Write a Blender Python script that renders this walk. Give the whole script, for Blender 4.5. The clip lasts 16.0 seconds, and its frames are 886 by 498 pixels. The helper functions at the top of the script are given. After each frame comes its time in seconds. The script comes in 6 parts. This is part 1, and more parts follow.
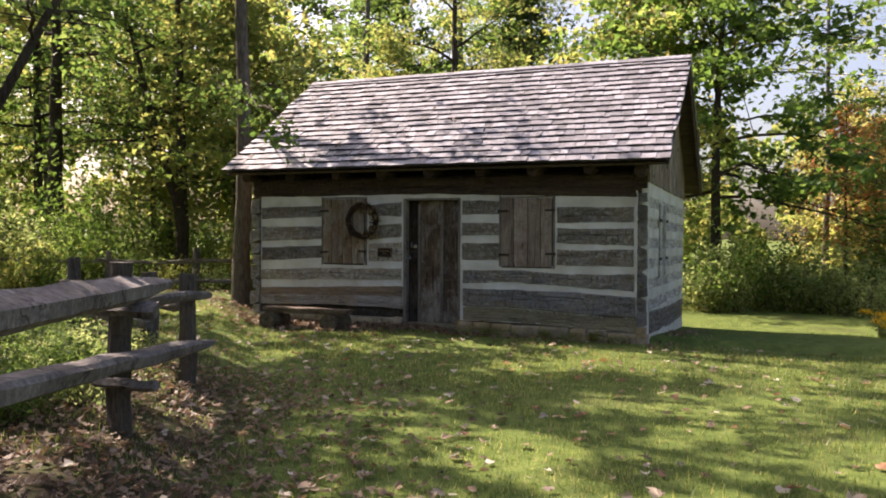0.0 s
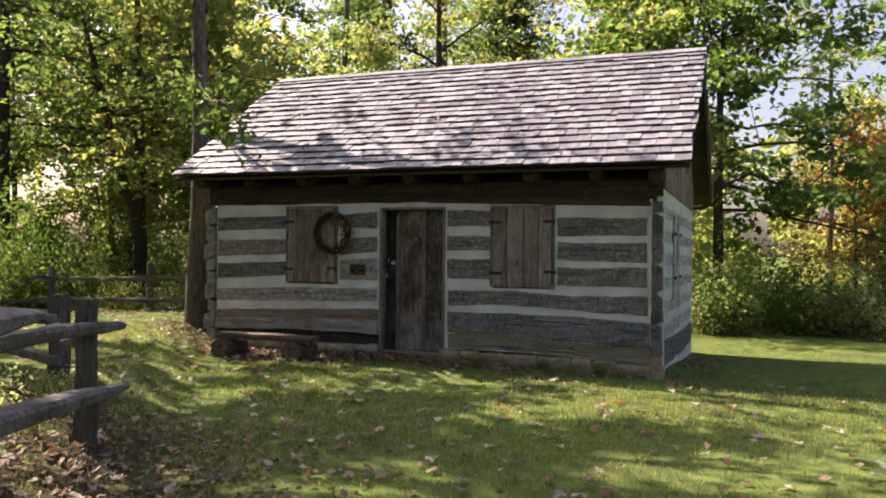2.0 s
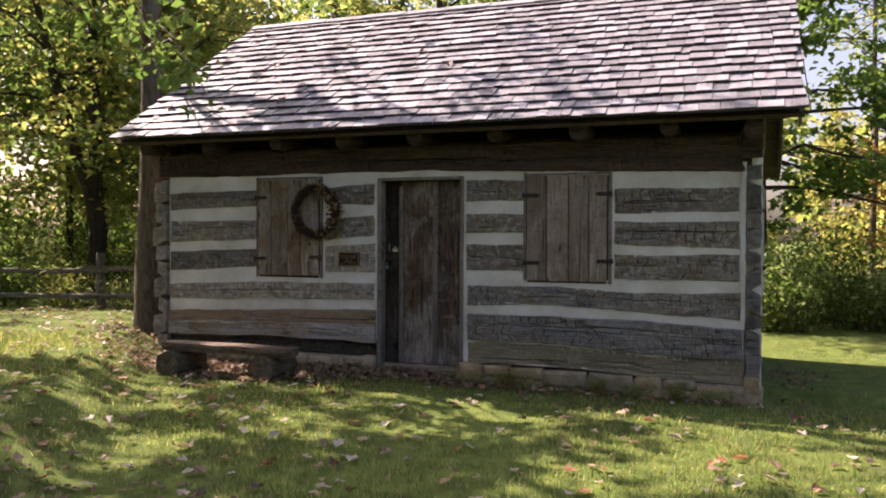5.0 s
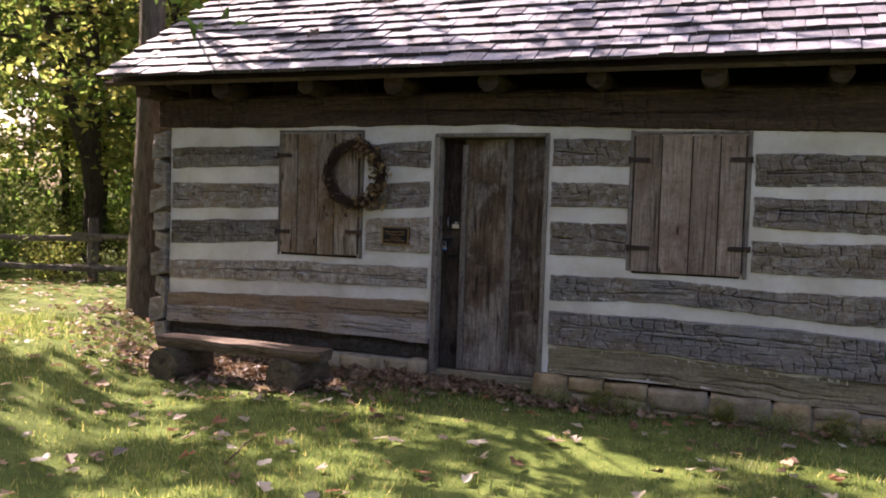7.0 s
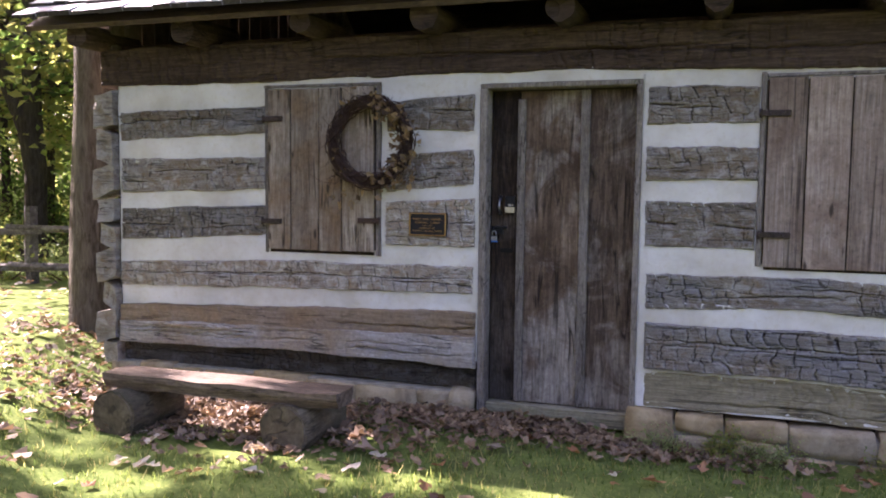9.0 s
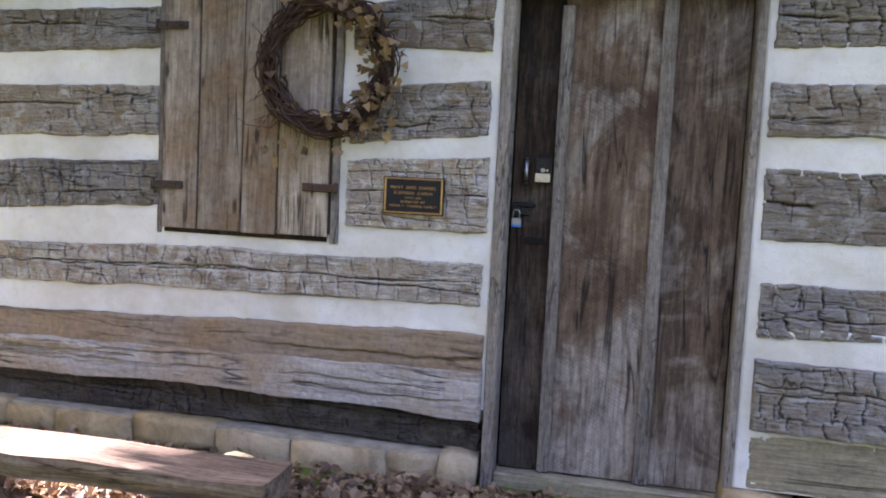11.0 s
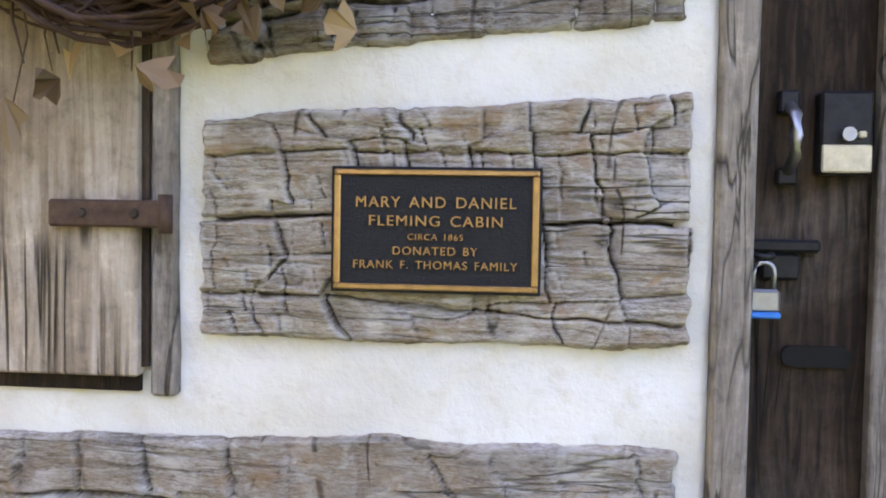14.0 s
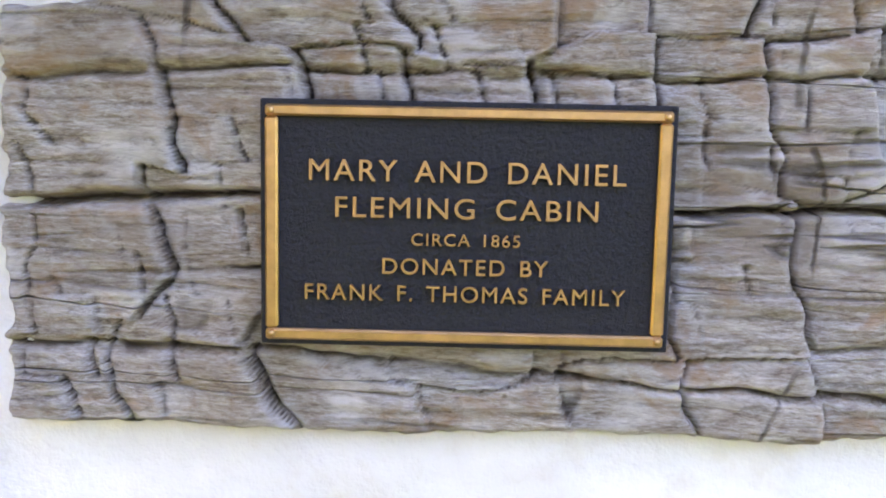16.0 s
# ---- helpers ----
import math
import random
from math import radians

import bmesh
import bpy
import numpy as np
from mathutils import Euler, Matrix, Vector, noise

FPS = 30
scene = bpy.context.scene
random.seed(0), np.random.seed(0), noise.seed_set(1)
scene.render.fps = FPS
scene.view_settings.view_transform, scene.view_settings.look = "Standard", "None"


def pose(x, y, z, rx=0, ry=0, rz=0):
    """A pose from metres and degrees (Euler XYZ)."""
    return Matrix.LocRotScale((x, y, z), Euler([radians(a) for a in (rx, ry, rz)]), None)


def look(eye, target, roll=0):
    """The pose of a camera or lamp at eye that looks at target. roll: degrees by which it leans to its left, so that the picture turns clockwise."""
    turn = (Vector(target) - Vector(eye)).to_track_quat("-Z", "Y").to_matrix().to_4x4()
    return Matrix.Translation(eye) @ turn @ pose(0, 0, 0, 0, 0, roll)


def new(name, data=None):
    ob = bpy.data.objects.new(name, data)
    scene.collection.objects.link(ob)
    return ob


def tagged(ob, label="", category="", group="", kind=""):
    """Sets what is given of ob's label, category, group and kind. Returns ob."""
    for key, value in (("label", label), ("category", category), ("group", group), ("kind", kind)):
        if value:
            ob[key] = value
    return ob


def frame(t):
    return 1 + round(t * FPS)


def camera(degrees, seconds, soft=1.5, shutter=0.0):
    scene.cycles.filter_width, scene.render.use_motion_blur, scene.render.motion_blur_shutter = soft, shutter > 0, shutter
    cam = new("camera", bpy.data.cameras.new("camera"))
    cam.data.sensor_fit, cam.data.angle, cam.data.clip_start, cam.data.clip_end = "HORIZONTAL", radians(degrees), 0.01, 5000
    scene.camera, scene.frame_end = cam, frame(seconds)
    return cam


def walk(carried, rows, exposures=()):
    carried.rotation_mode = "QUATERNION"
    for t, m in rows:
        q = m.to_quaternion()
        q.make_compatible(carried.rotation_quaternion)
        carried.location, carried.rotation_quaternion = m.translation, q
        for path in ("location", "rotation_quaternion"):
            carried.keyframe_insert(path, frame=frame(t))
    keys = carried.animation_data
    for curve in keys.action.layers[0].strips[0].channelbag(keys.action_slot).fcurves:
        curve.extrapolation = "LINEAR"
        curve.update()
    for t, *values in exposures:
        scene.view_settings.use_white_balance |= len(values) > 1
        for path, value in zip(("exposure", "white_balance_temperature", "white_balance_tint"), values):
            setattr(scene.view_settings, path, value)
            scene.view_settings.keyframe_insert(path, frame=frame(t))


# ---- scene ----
cam = camera(56.7, 16.0, 1.9)
PATH = [
    (0, (5.425, -12.043, 1.526), (4.678, -10.188, 1.489), 0.3),
    (0.5, (5.279, -11.618, 1.504), (4.494, -9.778, 1.49), 1.2),
    (1, (5.1, -11.236, 1.503), (4.364, -9.377, 1.456), -0.4),
    (1.5, (4.989, -10.826, 1.519), (4.249, -8.968, 1.512), 0.7),
    (2, (4.791, -10.432, 1.514), (4.082, -8.562, 1.515), 0.5),
    (2.5, (4.599, -10.097, 1.508), (3.902, -8.223, 1.484), -0.5),
    (3, (4.443, -9.696, 1.518), (3.717, -7.833, 1.515), 0.5),
    (3.5, (4.214, -9.256, 1.49), (3.558, -7.366, 1.488), 1.4),
    (4, (4.008, -8.842, 1.503), (3.313, -6.967, 1.491), 0.3),
    (4.2, (3.942, -8.684, 1.491), (3.235, -6.813, 1.478), 0.2),
    (6.3, (2.897, -6.925, 1.472), (2.227, -5.042, 1.39), 0.2),
    (6.5, (2.771, -6.76, 1.476), (2.088, -4.882, 1.391), 0.1),
    (7, (2.442, -6.438, 1.465), (1.73, -4.572, 1.366), 1.8),
    (7.5, (2.129, -6.074, 1.484), (1.428, -4.206, 1.343), -0.1),
    (8, (1.843, -5.698, 1.464), (1.191, -3.809, 1.379), 0.8),
    (8.5, (1.581, -5.282, 1.49), (0.904, -3.404, 1.36), 1.2),
    (9, (1.309, -4.921, 1.464), (0.673, -3.031, 1.31), 0.6),
    (11.5, (0.31, -2.806, 1.213), (-0.135, -0.862, 1.063), 2.9),
    (12, (0.159, -2.389, 1.15), (-0.304, -0.446, 1.066), 2.1),
    (12.5, (-0.067, -2.03, 1.122), (-0.529, -0.084, 1.124), 3.3),
    (13, (-0.282, -1.676, 1.212), (-0.544, 0.304, 1.114), 1.6),
    (13.5, (-0.298, -1.314, 1.226), (-0.545, 0.67, 1.16), 0.6),
    (14, (-0.343, -1.008, 1.237), (-0.526, 0.982, 1.154), 1.0),
    (14.5, (-0.392, -0.791, 1.276), (-0.591, 1.196, 1.166), -0.5),
    (15, (-0.446, -0.628, 1.27), (-0.704, 1.354, 1.182), -0.0),
    (15.5, (-0.472, -0.551, 1.286), (-0.588, 1.427, 1.015), 0.7),
    (16, (-0.449, -0.533, 1.263), (-0.478, 1.453, 1.031), 1.2),
]
EXPOSURES = [(0, 1.38, 6900, 25), (4, 1.4, 7000, 28), (6.5, 1.82, 6850, 36), (7, 1.88, 6800, 37), (8.5, 2.58, 6300, 42), (9, 2.82, 6250, 41), (11.5, 3.6, 6250, 36), (12.5, 4.05, 6400, 34), (14, 4.02, 6550, 36), (15, 4.2, 6500, 37), (16, 4.35, 6300, 39)]
walk(cam, [(t, look(eye, target, roll)) for t, eye, target, roll in PATH], EXPOSURES)

# ---- world and light ----
SUN_EL, SUN_AZ = radians(42.0), (-0.96, 0.28)
SUN_DIR = Vector((SUN_AZ[0] * math.cos(SUN_EL), SUN_AZ[1] * math.cos(SUN_EL), math.sin(SUN_EL))).normalized()
world = bpy.data.worlds.new("sky")
scene.world = world
world.use_nodes = True
_sky = world.node_tree.nodes.new("ShaderNodeTexSky")
_sky.sky_type, _sky.sun_disc = "NISHITA", False
_sky.sun_elevation, _sky.sun_rotation = SUN_EL, math.atan2(SUN_AZ[0], SUN_AZ[1])
_sky.air_density, _sky.dust_density = 1.0, 4.0
world.node_tree.links.new(_sky.outputs[0], world.node_tree.nodes["Background"].inputs[0])
world.node_tree.nodes["Background"].inputs[1].default_value = 0.095
sun = new("sun", bpy.data.lights.new("sun", "SUN"))
sun.data.energy, sun.data.angle, sun.data.color = 5.0, radians(0.5), (1.0, 0.93, 0.8)
sun.matrix_world = look((0, 0, 30), Vector((0, 0, 30)) - SUN_DIR)


# ---- noise on arrays ----
def _hash(ix, iy, seed):
    ix, iy = np.atleast_1d(ix), np.atleast_1d(iy)
    h = (ix.astype(np.int64) * 374761393 + iy.astype(np.int64) * 668265263 + seed * 974711) & 0xFFFFFFFF
    h = ((h ^ (h >> 13)) * 1274126177) & 0xFFFFFFFF
    h = ((h ^ (h >> 16)) * 2246822519) & 0xFFFFFFFF
    return ((h ^ (h >> 15)) & 0xFFFFFF) / float(0xFFFFFF)


def vnoise(x, y, seed=0):
    x, y = np.asarray(x, float), np.asarray(y, float)
    ix, iy = np.floor(x), np.floor(y)
    fx, fy = x - ix, y - iy
    fx, fy = fx * fx * (3 - 2 * fx), fy * fy * (3 - 2 * fy)
    a, b = _hash(ix, iy, seed), _hash(ix + 1, iy, seed)
    c, d = _hash(ix, iy + 1, seed), _hash(ix + 1, iy + 1, seed)
    return (a + (b - a) * fx) * (1 - fy) + (c + (d - c) * fx) * fy - 0.5


def fbm(x, y, seed=0, octaves=3):
    out, amp = 0.0, 1.0
    for k in range(octaves):
        out = out + amp * vnoise(np.asarray(x) * 2 ** k, np.asarray(y) * 2 ** k, seed + 17 * k)
        amp *= 0.5
    return out


def worley(x, y, seed=0):
    """Nearest and second distance, the nearest cell's random value, and the way from its middle."""
    ix, iy = np.floor(x), np.floor(y)
    f1, f2 = np.full(x.shape, 9.0), np.full(x.shape, 9.0)
    rid, rx, ry = np.zeros(x.shape), np.zeros(x.shape), np.zeros(x.shape)
    for dx in (-1, 0, 1):
        for dy in (-1, 0, 1):
            cx, cy = ix + dx, iy + dy
            px, py = cx + _hash(cx, cy, seed), cy + _hash(cx, cy, seed + 5)
            ox, oy = x - px, y - py
            d = np.sqrt(ox * ox + oy * oy)
            near = d < f1
            f2 = np.where(near, f1, np.minimum(f2, d))
            rid = np.where(near, _hash(cx, cy, seed + 9), rid)
            rx, ry, f1 = np.where(near, ox, rx), np.where(near, oy, ry), np.where(near, d, f1)
    return f1, f2, rid, rx, ry


def smooth(a, b, x):
    t = np.clip((np.asarray(x, float) - a) / (b - a), 0, 1)
    return t * t * (3 - 2 * t)


# ---- mesh helpers ----
def mesh_of(name, verts, faces, material, shade=False):
    """A mesh from an array of vertices and an array of faces, all with the same number of corners."""
    verts, faces = np.asarray(verts, np.float32), np.asarray(faces, np.int32)
    me = bpy.data.meshes.new(name)
    n, k = faces.shape
    me.vertices.add(len(verts))
    me.vertices.foreach_set("co", verts.ravel())
    me.loops.add(n * k)
    me.loops.foreach_set("vertex_index", faces.ravel())
    me.polygons.add(n)
    me.polygons.foreach_set("loop_start", np.arange(n, dtype=np.int32) * k)
    me.update(calc_edges=True)
    me.polygons.foreach_set("use_smooth", np.full(n, shade))
    if material:
        me.materials.append(material)
    return me


def bm_mesh(name, bm, material, shade=False):
    me = bpy.data.meshes.new(name)
    for f in bm.faces:
        f.smooth = shade
    bm.to_mesh(me)
    bm.free()
    if material:
        me.materials.append(material)
    return me


def thing(name, label, category, group="", kind="", at=(0, 0, 0)):
    ob = new(name)
    ob.location = at
    ob.empty_display_size = 0.1
    return tagged(ob, label, category, group, kind)


def put(name, me, parent=None, label=""):
    """Links a mesh as one object, under a thing or a part."""
    ob = new(name, me)
    if parent:
        ob.parent = parent
    if label:
        ob["label"] = label
    return ob


def part(name, bm, material, parent, label="", shade=False):
    return put(name, bm_mesh(name, bm, material, shade), parent, label)


def box_bm(x0, x1, y0, y1, z0, z1, bevel=0.004, rough=0.0, seed=0, cuts=0):
    """A box with softened and uneven edges."""
    bm = bmesh.new()
    bmesh.ops.create_cube(bm, size=1)
    for v in bm.verts:
        v.co = Vector(((x0 + x1) / 2 + v.co.x * (x1 - x0), (y0 + y1) / 2 + v.co.y * (y1 - y0), (z0 + z1) / 2 + v.co.z * (z1 - z0)))
    if cuts:
        bmesh.ops.subdivide_edges(bm, edges=bm.edges[:], cuts=cuts, use_grid_fill=True)
    elif bevel:
        bmesh.ops.bevel(bm, geom=bm.edges[:], offset=bevel, segments=1, affect="EDGES")
    if rough:
        for v in bm.verts:
            d = noise.noise_vector(v.co * 6.0 + Vector((seed * 3.7, seed, 0)))
            v.co += d * rough
    return bm


def grid_faces(nx, ny):
    i = np.arange(nx - 1)[:, None] * ny + np.arange(ny - 1)[None, :]
    return np.stack([i, i + ny, i + ny + 1, i + 1], -1).reshape(-1, 4)


def tube(points, radii, sides=8, close=True):
    """Vertices and quads of a tapered tube along points."""
    pts = np.asarray(points, float)
    n = len(pts)
    way = np.gradient(pts, axis=0)
    way /= np.linalg.norm(way, axis=1, keepdims=True) + 1e-9
    ref = np.where(np.abs(way[:, 2:3]) > 0.9, [[1.0, 0, 0]], [[0, 0, 1.0]])
    a = np.cross(way, ref)
    a /= np.linalg.norm(a, axis=1, keepdims=True) + 1e-9
    b = np.cross(way, a)
    ang = np.linspace(0, 2 * np.pi, sides, endpoint=False)
    ring = a[:, None, :] * np.cos(ang)[None, :, None] + b[:, None, :] * np.sin(ang)[None, :, None]
    v = (pts[:, None, :] + ring * np.asarray(radii, float)[:, None, None]).reshape(-1, 3)
    f = []
    for i in range(n - 1):
        for j in range(sides):
            k = (j + 1) % sides
            f.append((i * sides + j, i * sides + k, (i + 1) * sides + k, (i + 1) * sides + j))
    if close:
        c0, c1 = len(v), len(v) + 1
        v = np.vstack([v, pts[0], pts[-1]])
        for j in range(sides):
            k = (j + 1) % sides
            f.append((c0, k, j, j))
            f.append((c1, (n - 1) * sides + j, (n - 1) * sides + k, (n - 1) * sides + k))
        q = [x for x in f if x[2] != x[3]]
        # the caps as narrow quads round a small middle ring
        f = q
        v = v[:-2]
        for base, p in ((0, pts[0]), ((n - 1) * sides, pts[-1])):
            m = len(v)
            inner = p + (v[base:base + sides] - p) * 0.05
            v = np.vstack([v, inner])
            for j in range(sides):
                k = (j + 1) % sides
                f.append((base + j, base + k, m + k, m + j) if base else (base + k, base + j, m + j, m + k))
            for j in range(1, sides - 2, 2):
                f.append((m, m + j, m + j + 1, m + j + 2) if base else (m, m + j + 2, m + j + 1, m + j))
    return v, np.array(f)


def join_arrays(pieces):
    vs, fs, n = [], [], 0
    for v, f in pieces:
        vs.append(v)
        fs.append(np.asarray(f) + n)
        n += len(v)
    return np.vstack(vs), np.vstack(fs)


# ---- materials ----
class Nodes:
    """A small builder of node materials."""

    def __init__(self, name, rough=0.8, metal=0.0, spec=0.3):
        self.mat = bpy.data.materials.new(name)
        self.mat.use_nodes = True
        self.t = self.mat.node_tree
        self.bsdf = self.t.nodes["Principled BSDF"]
        self.bsdf.inputs["Roughness"].default_value = rough
        self.bsdf.inputs["Metallic"].default_value = metal
        self.bsdf.inputs["Specular IOR Level"].default_value = spec

    def add(self, kind, **values):
        node = self.t.nodes.new(kind)
        for k, v in values.items():
            node.inputs[k].default_value = v
        return node

    def link(self, a, b):
        self.t.links.new(a, b)

    def coords(self, scale=(1, 1, 1), turn=(0, 0, 0)):
        tc, mp = self.add("ShaderNodeTexCoord"), self.add("ShaderNodeMapping", Scale=scale, Rotation=turn)
        self.link(tc.outputs["Object"], mp.inputs["Vector"])
        return mp.outputs[0]

    def noise(self, vec, scale=5.0, detail=4.0, rough=0.55, distort=0.0):
        n = self.add("ShaderNodeTexNoise", Scale=scale, Detail=detail, Roughness=rough, Distortion=distort)
        if vec is not None:
            self.link(vec, n.inputs["Vector"])
        return n.outputs["Fac"]

    def ramp(self, fac, stops):
        r = self.t.nodes.new("ShaderNodeValToRGB")
        e = r.color_ramp.elements
        while len(e) < len(stops):
            e.new(0.5)
        for el, (p, c) in zip(e, stops):
            el.position = p
            el.color = (c, c, c, 1) if isinstance(c, (int, float)) else (*c, 1)
        self.link(fac, r.inputs[0])
        return r.outputs[0]

    def mix(self, fac, a, b, kind="MIX"):
        m = self.t.nodes.new("ShaderNodeMix")
        m.data_type, m.blend_type = "RGBA", kind
        for sock, val in ((m.inputs[0], fac), (m.inputs[6], a), (m.inputs[7], b)):
            if isinstance(val, tuple):
                sock.default_value = (*val, 1)
            elif isinstance(val, (int, float)):
                sock.default_value = val
            else:
                self.link(val, sock)
        return m.outputs[2]

    def math(self, op, a, b=0.0):
        m = self.t.nodes.new("ShaderNodeMath")
        m.operation = op
        for sock, val in zip(m.inputs, (a, b)):
            if isinstance(val, (int, float)):
                sock.default_value = val
            else:
                self.link(val, sock)
        return m.outputs[0]

    def rand(self):
        """A random value for each object and each island of a joined mesh."""
        o, g = self.add("ShaderNodeObjectInfo"), self.add("ShaderNodeNewGeometry")
        return self.math("FRACT", self.math("ADD", o.outputs["Random"], g.outputs["Random Per Island"]))

    def bump(self, height, strength=0.4, distance=0.01):
        b = self.add("ShaderNodeBump", Strength=strength, Distance=distance)
        self.link(height, b.inputs["Height"])
        self.link(b.outputs[0], self.bsdf.inputs["Normal"])

    def colour(self, c):
        if isinstance(c, tuple):
            self.bsdf.inputs["Base Color"].default_value = (*c, 1)
        else:
            self.link(c, self.bsdf.inputs["Base Color"])
        return self


def wood_material(name, dark, mid, light, along=(1, 1, 1), fine=60.0, checks=0.0, stain=None, tone=0.35, rough=0.85, bump=0.5, nails=0.0, saw=0.0, crack_scale=0.22, bleach=0.0):
    """Weathered wood. along: how the grain is squeezed (small along the grain)."""
    n = Nodes(name, rough)
    rnd = n.rand()
    off = n.add("ShaderNodeCombineXYZ")
    for s in off.inputs:
        n.link(n.math("MULTIPLY", rnd, 37.0), s)
    tc = n.add("ShaderNodeTexCoord")
    va = n.add("ShaderNodeVectorMath")
    n.link(tc.outputs["Object"], va.inputs[0])
    n.link(off.outputs[0], va.inputs[1])
    mp = n.add("ShaderNodeMapping", Scale=along)
    n.link(va.outputs[0], mp.inputs["Vector"])
    grain = n.noise(mp.outputs[0], fine, 6, 0.65, 0.6)
    broad = n.noise(mp.outputs[0], fine * 0.12, 4, 0.6, 0.4)
    blot = n.noise(va.outputs[0], 2.3, 5, 0.6, 0.3)
    g = n.math("ADD", n.math("MULTIPLY", grain, 0.55), n.math("MULTIPLY", broad, 0.45))
    col = n.ramp(g, [(0.3, dark), (0.48, mid), (0.68, light)])
    if stain:
        col = n.mix(n.ramp(blot, [(0.42, 0.0), (0.66, 0.85)]), col, stain)
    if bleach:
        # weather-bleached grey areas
        # rain splash bleaches the foot; the darker top also paints in eave shade
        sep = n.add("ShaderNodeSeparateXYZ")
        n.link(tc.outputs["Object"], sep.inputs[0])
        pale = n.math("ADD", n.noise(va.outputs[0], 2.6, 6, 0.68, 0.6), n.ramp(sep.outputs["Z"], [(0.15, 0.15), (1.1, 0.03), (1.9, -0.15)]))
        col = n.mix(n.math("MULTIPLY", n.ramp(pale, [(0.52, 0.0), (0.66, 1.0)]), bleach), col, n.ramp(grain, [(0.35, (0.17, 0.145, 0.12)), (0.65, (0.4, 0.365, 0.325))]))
    # blotchy weathering over the grain
    fleck = n.noise(va.outputs[0], 34.0, 6, 0.72, 0.3)
    bright = n.math("ADD", 1.0 - tone * 0.5, n.math("MULTIPLY", rnd, tone))
    bright = n.math("MULTIPLY", bright, n.ramp(fleck, [(0.3, 0.62), (0.48, 0.98), (0.56, 1.02), (0.72, 1.4)]))
    gray = n.add("ShaderNodeCombineColor")
    for s in gray.inputs:
        n.link(bright, s)
    col = n.mix(1.0, col, gray.outputs[0], "MULTIPLY")
    height = n.math("ADD", g, n.math("MULTIPLY", fleck, 0.35))
    if checks:
        # narrow drying cracks along the grain
        wv = n.add("ShaderNodeMapping", Scale=tuple(a * (0.35 if a < 0.5 else 1.0) for a in along))
        n.link(va.outputs[0], wv.inputs["Vector"])
        c = n.noise(wv.outputs[0], fine * crack_scale, 3, 0.5, 0.8)
        line = n.ramp(n.math("ABSOLUTE", n.math("SUBTRACT", c, 0.5)), [(0.0, 1.0), (0.012, 0.6), (0.03, 0.0)])
        line = n.math("MULTIPLY", line, n.ramp(n.noise(va.outputs[0], 3.7, 2, 0.5), [(0.45, 0.0), (0.58, 1.0)]))
        col = n.mix(n.math("MULTIPLY", line, checks), col, tuple(0.3 * d for d in dark))
        height = n.math("SUBTRACT", height, n.math("MULTIPLY", line, 1.2))
    if nails:
        km = n.add("ShaderNodeMapping", Scale=(1.0, 0.05, 0.3))
        n.link(va.outputs[0], km.inputs["Vector"])
        v = n.add("ShaderNodeTexVoronoi", Scale=9.0)
        n.link(km.outputs[0], v.inputs["Vector"])
        col = n.mix(n.ramp(n.math("ADD", v.outputs["Distance"], n.math("MULTIPLY", n.math("SUBTRACT", grain, 0.5), 0.25)), [(0.05, nails), (0.11, 0.0)]), col, (0.035, 0.026, 0.018))
    if saw:
        # slanting marks of the sawmill blade
        w = n.add("ShaderNodeTexWave", Scale=22.0, Distortion=0.35)
        w.inputs["Detail"].default_value = 2.0
        mp = n.add("ShaderNodeMapping", Rotation=(0, radians(62), 0))
        n.link(tc.outputs["Object"], mp.inputs["Vector"])
        n.link(mp.outputs[0], w.inputs["Vector"])
        mark = n.math("MULTIPLY", n.ramp(w.outputs["Fac"], [(0.3, 1.0), (0.5, 0.0)]), n.ramp(blot, [(0.4, 0.0), (0.58, 1.0)]))
        col = n.mix(n.math("MULTIPLY", mark, saw), col, dark)
    n.bump(height, bump, 0.006)
    return n.colour(col).mat


